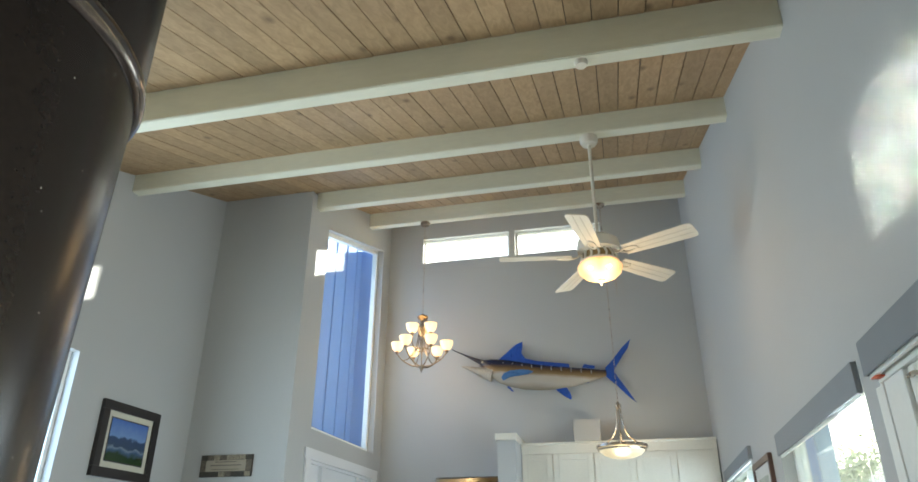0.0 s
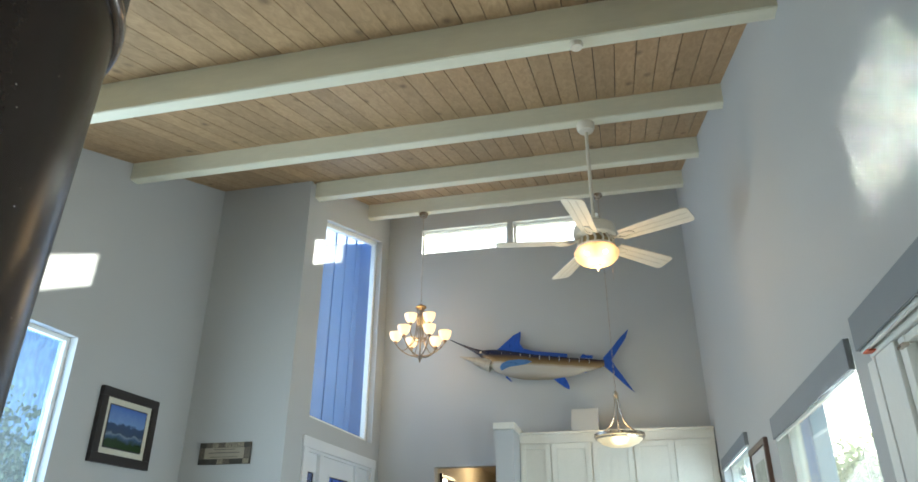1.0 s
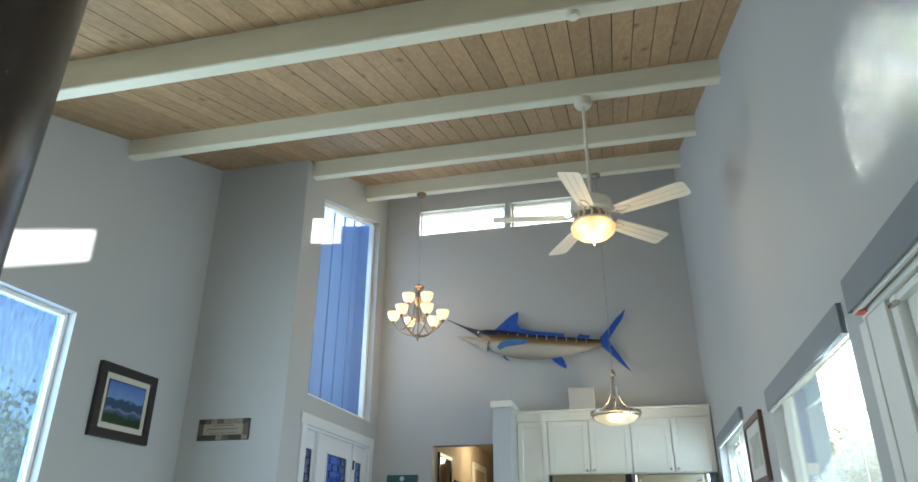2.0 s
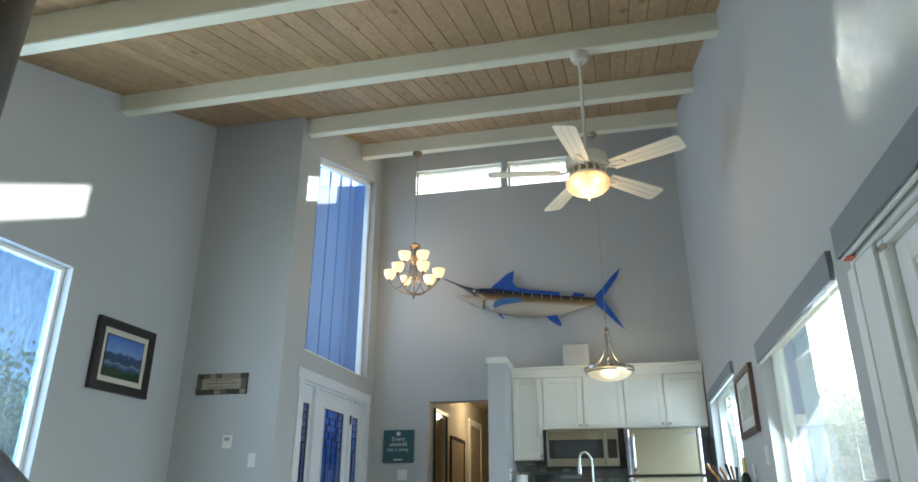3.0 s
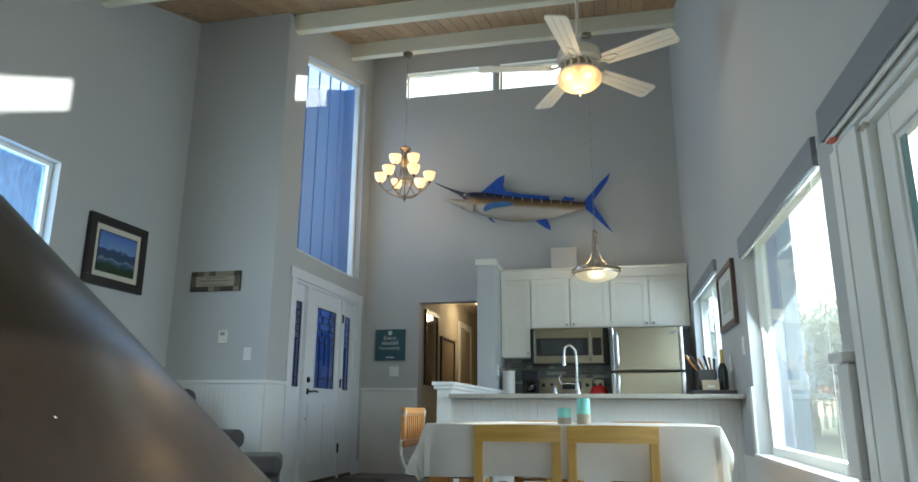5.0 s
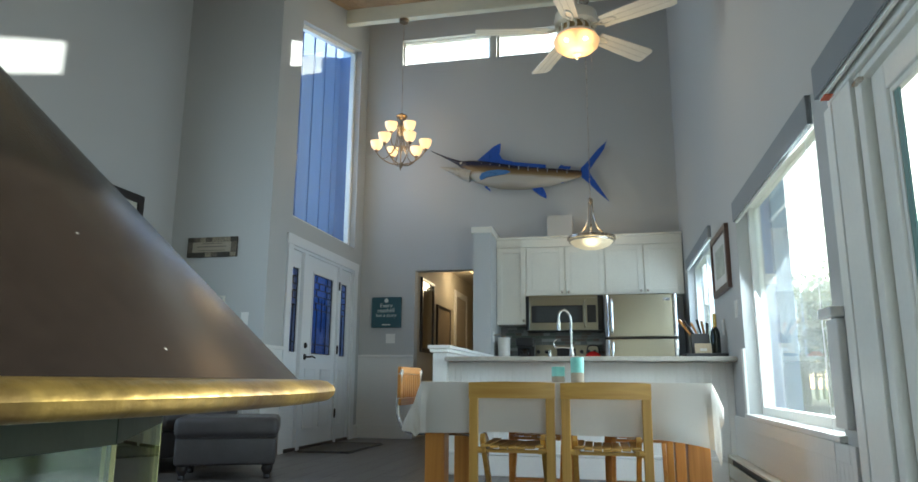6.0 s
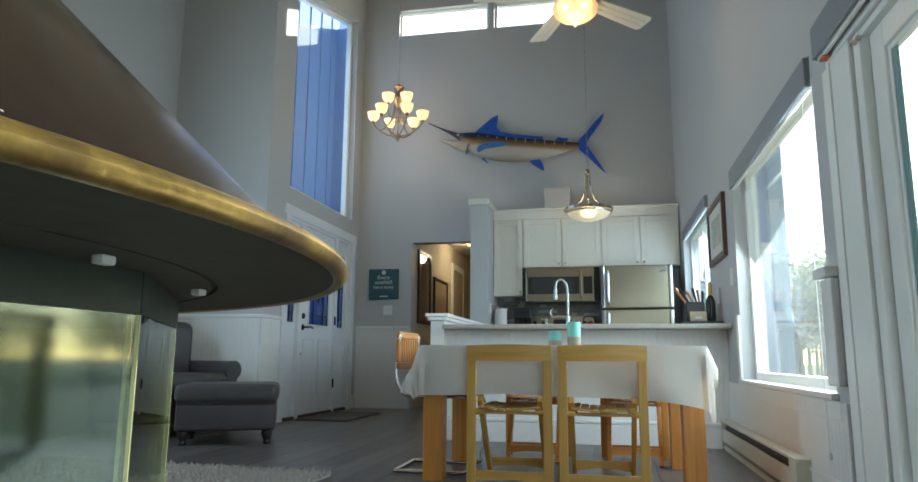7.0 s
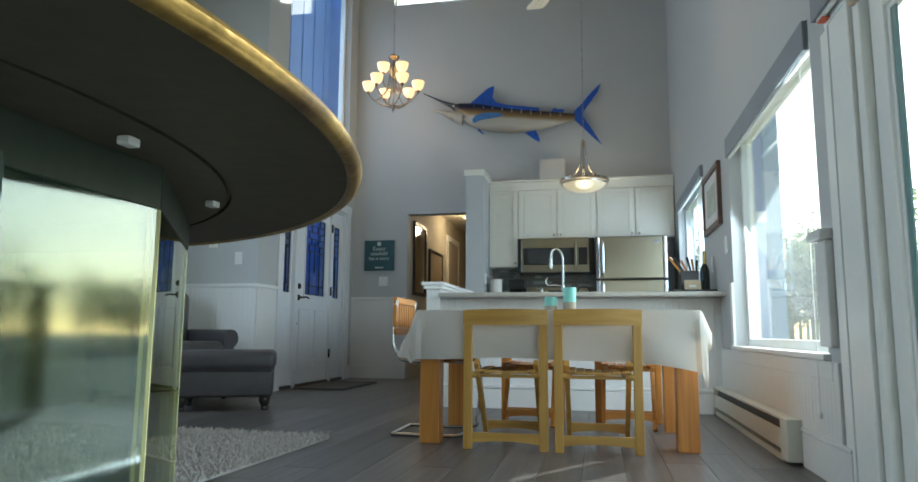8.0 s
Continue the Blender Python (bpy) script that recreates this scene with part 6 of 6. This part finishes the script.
# ---- outside ----
GRASS = mat("dry_grass", (0.10, 0.13, 0.045), 0.9, vary=0.35, scale=2, bump=0.6, dirt=((0.16, 0.13, 0.07), 0.6))
bm = B()
gr = 40
rows = [[bm.verts.new((-200 + 400 * i / gr, -200 + 400 * j / gr, -0.45)) for i in range(gr + 1)] for j in range(gr + 1)]
for j in range(gr):
    for i in range(gr):
        bm.faces.new((rows[j][i], rows[j][i + 1], rows[j + 1][i + 1], rows[j + 1][i]))
solid("ground", bm, GRASS, "rough green and tan grass round the house", "ground")
deck = thing("deck", (XR + THICK, 0, 0), "weathered grey plank deck outside the patio door", "deck", "", "structure")
DECK = wood("deck_wood", (0.34, 0.30, 0.24), (0.22, 0.19, 0.15), 0.8, along=1, piece=0.2)
dk = mesh("deck_board", box(B(), 0.003, 0.137, -2.0, 5.2, -0.09, -0.05, 0.003), DECK)
for i in range(20):
    piece("deck_board", dk, deck, pose(0.14 * i, 0, 0))
rail = thing("deck_railing", (XR + THICK + 2.75, 0, -0.05), "dark wooden deck railing with square posts", "railing")
POST = wood("post_wood", (0.20, 0.15, 0.08), (0.10, 0.07, 0.04), 0.8, along=2)
pm = mesh("post", box(B(), -0.045, 0.045, -0.045, 0.045, 0, 0.95, 0.004), POST)
bmn = mesh("baluster", box(B(), -0.015, 0.015, -0.015, 0.015, 0.08, 0.9), POST)
for i in range(7):
    piece("post", pm, rail, pose(0, -1.9 + 1.15 * i, 0))
    for j in range(1, 9):
        if i < 6:
            piece("baluster", bmn, rail, pose(0, -1.9 + 1.15 * (i + j / 9), 0))
part("hand_rail", box(B(), -0.07, 0.07, -2.0, 5.1, 0.95, 0.99, 0.006), POST, rail)
fin_w = thing("house_wing", (0, 0, -0.45), "blue-painted projecting wall of the house with white trim", "house wall")
part("wall", box(B(), 1.275, 1.58, 5.80, 5.95, 0, 5.0), SIDING, fin_w)
part("corner_trim", box(B(), 1.49, 1.60, 5.775, 5.80, 0, 5.0), mat("blue_trim", (0.30, 0.45, 0.62), 0.6, vary=0.05), fin_w)
part("band", box(B(), 1.33, 1.49, 5.775, 5.80, 1.88, 1.96), WHITE, fin_w)
part("upright", box(B(), 1.275, 1.33, 5.775, 5.80, 0, 5.0), WHITE, fin_w)
# board and batten wall seen through the tall window
pw = thing("porch_wall", (-3.95, 0, -0.45), "blue board-and-batten walls of the entry porch", "house wall")
part("wall", box(B(), -0.1, 0.0, 6.33, 10.3, 0, 7.2), SIDING, pw)
# end wall added, and sized, to keep the sun off the batten wall
part("end_wall", box(B(), 0.0, 1.05, 10.2, 10.3, 0, 6.4), SIDING, pw)
bt = mesh("batten", box(B(), 0.0, 0.018, -0.022, 0.022, 0, 7.2, 0.002), SIDING)
for i in range(10):
    piece("batten", bt, pw, pose(0, 6.4 + 0.40 * i, 0))
pe = thing("porch_floor", (-3.5, 8.0, -0.12), "pale concrete porch slab outside the entry", "porch")
part("slab", box(B(), -0.44, 0.43, -1.6, 2.0, 0.0, 0.10, 0.01), mat("concrete", (0.4, 0.39, 0.37), 0.8, vary=0.1), pe)

LEAFM = mat("leaf_clumps", (0.09, 0.13, 0.07), 0.7, vary=0.45, scale=1.3, bump=0.0)
ln, ll = LEAFM.node_tree.nodes, LEAFM.node_tree.links
through_leaf, blend = ln.new("ShaderNodeBsdfTranslucent"), ln.new("ShaderNodeMixShader")
# bright leaf translucency puts the haze over backlit trees into their colour
through_leaf.inputs[0].default_value = (0.30, 0.36, 0.20, 1)
ll.new(ln["Principled BSDF"].outputs[0], blend.inputs[1])
ll.new(through_leaf.outputs[0], blend.inputs[2])
ll.new(blend.outputs[0], ln["Material Output"].inputs["Surface"])


def woods(name, x0, x1, y0, y1, count, hmin, hmax, seed, label):
    """Far trees and scrub: leaf clumps heaped over many uneven crowns, on thin trunks."""
    r = np.random.default_rng(seed)
    v, f = [], []
    for _ in range(count):
        cx, cy, h = r.uniform(x0, x1), r.uniform(y0, y1), r.uniform(hmin, hmax)
        w = h * r.uniform(0.28, 0.5)
        k = len(v)
        v += [(cx - 0.07 * w, cy, -0.45), (cx + 0.07 * w, cy, -0.45), (cx, cy, h * 0.8), (cx, cy - 0.07 * w, -0.45), (cx, cy + 0.07 * w, -0.45)]
        f += [(k, k + 1, k + 2), (k + 3, k + 4, k + 2)]
        for _ in range(650):
            d = r.normal(size=3)
            d /= np.linalg.norm(d)
            q = r.uniform(0.45, 1.08)
            p = np.array((cx, cy, h * 0.6)) + d * np.array((w, w, h * 0.42)) * q
            s = h * r.uniform(0.010, 0.028)
            a, b = r.normal(size=3), r.normal(size=3)
            a, b = a / np.linalg.norm(a) * s, b / np.linalg.norm(b) * s
            k = len(v)
            v += [tuple(p - a), tuple(p + b), tuple(p + a), tuple(p - b * 0.7)]
            f.append((k, k + 1, k + 2, k + 3))
    me = bpy.data.meshes.new(name)
    me.from_pydata(v, [], f)
    me.materials.append(LEAFM)
    tagged(new(name, me), label, "trees", "", "stuff")


woods("far_woods", -42, -26, 4, 48, 95, 5.2, 8.2, 1, "scrubby green trees beyond the wet window")
woods("far_trees", 20, 34, -12, 60, 110, 2.4, 4.6, 2, "far trees beyond the deck, haze put into the leaf colour")

woods("misty_trees", 6, 17, 34, 64, 70, 4.0, 7.6, 3, "pale backlit trees beyond the picture window")

# ---- floor planks ----
bm = B()
box(bm, 0.001, 0.179, 0.001, 1.199, -0.012, 0.0, 0.0012)
fp = mesh("plank", bm, FLOORWOOD)
random.seed(8)
spare = []
for i in range(29):
    x = XL - 0.05 + 0.18 * i
    y = Y0 - random.random() * 1.2
    while y < 13.0:
        if y < 8.6 and y > 1.0:
            piece("plank", fp, floor, pose(x, y, 0))
        elif y < 8.9 or -2.4 < x < -1.1:
            spare.append((x, y))
        y += 1.2
bm = B()
for x, y in spare:
    box(bm, x + 0.001, x + 0.179, y + 0.001, y + 1.199, -0.012, 0.0)
tagged(part("far_planks", bm, FLOORWOOD, floor), kind="stuff")
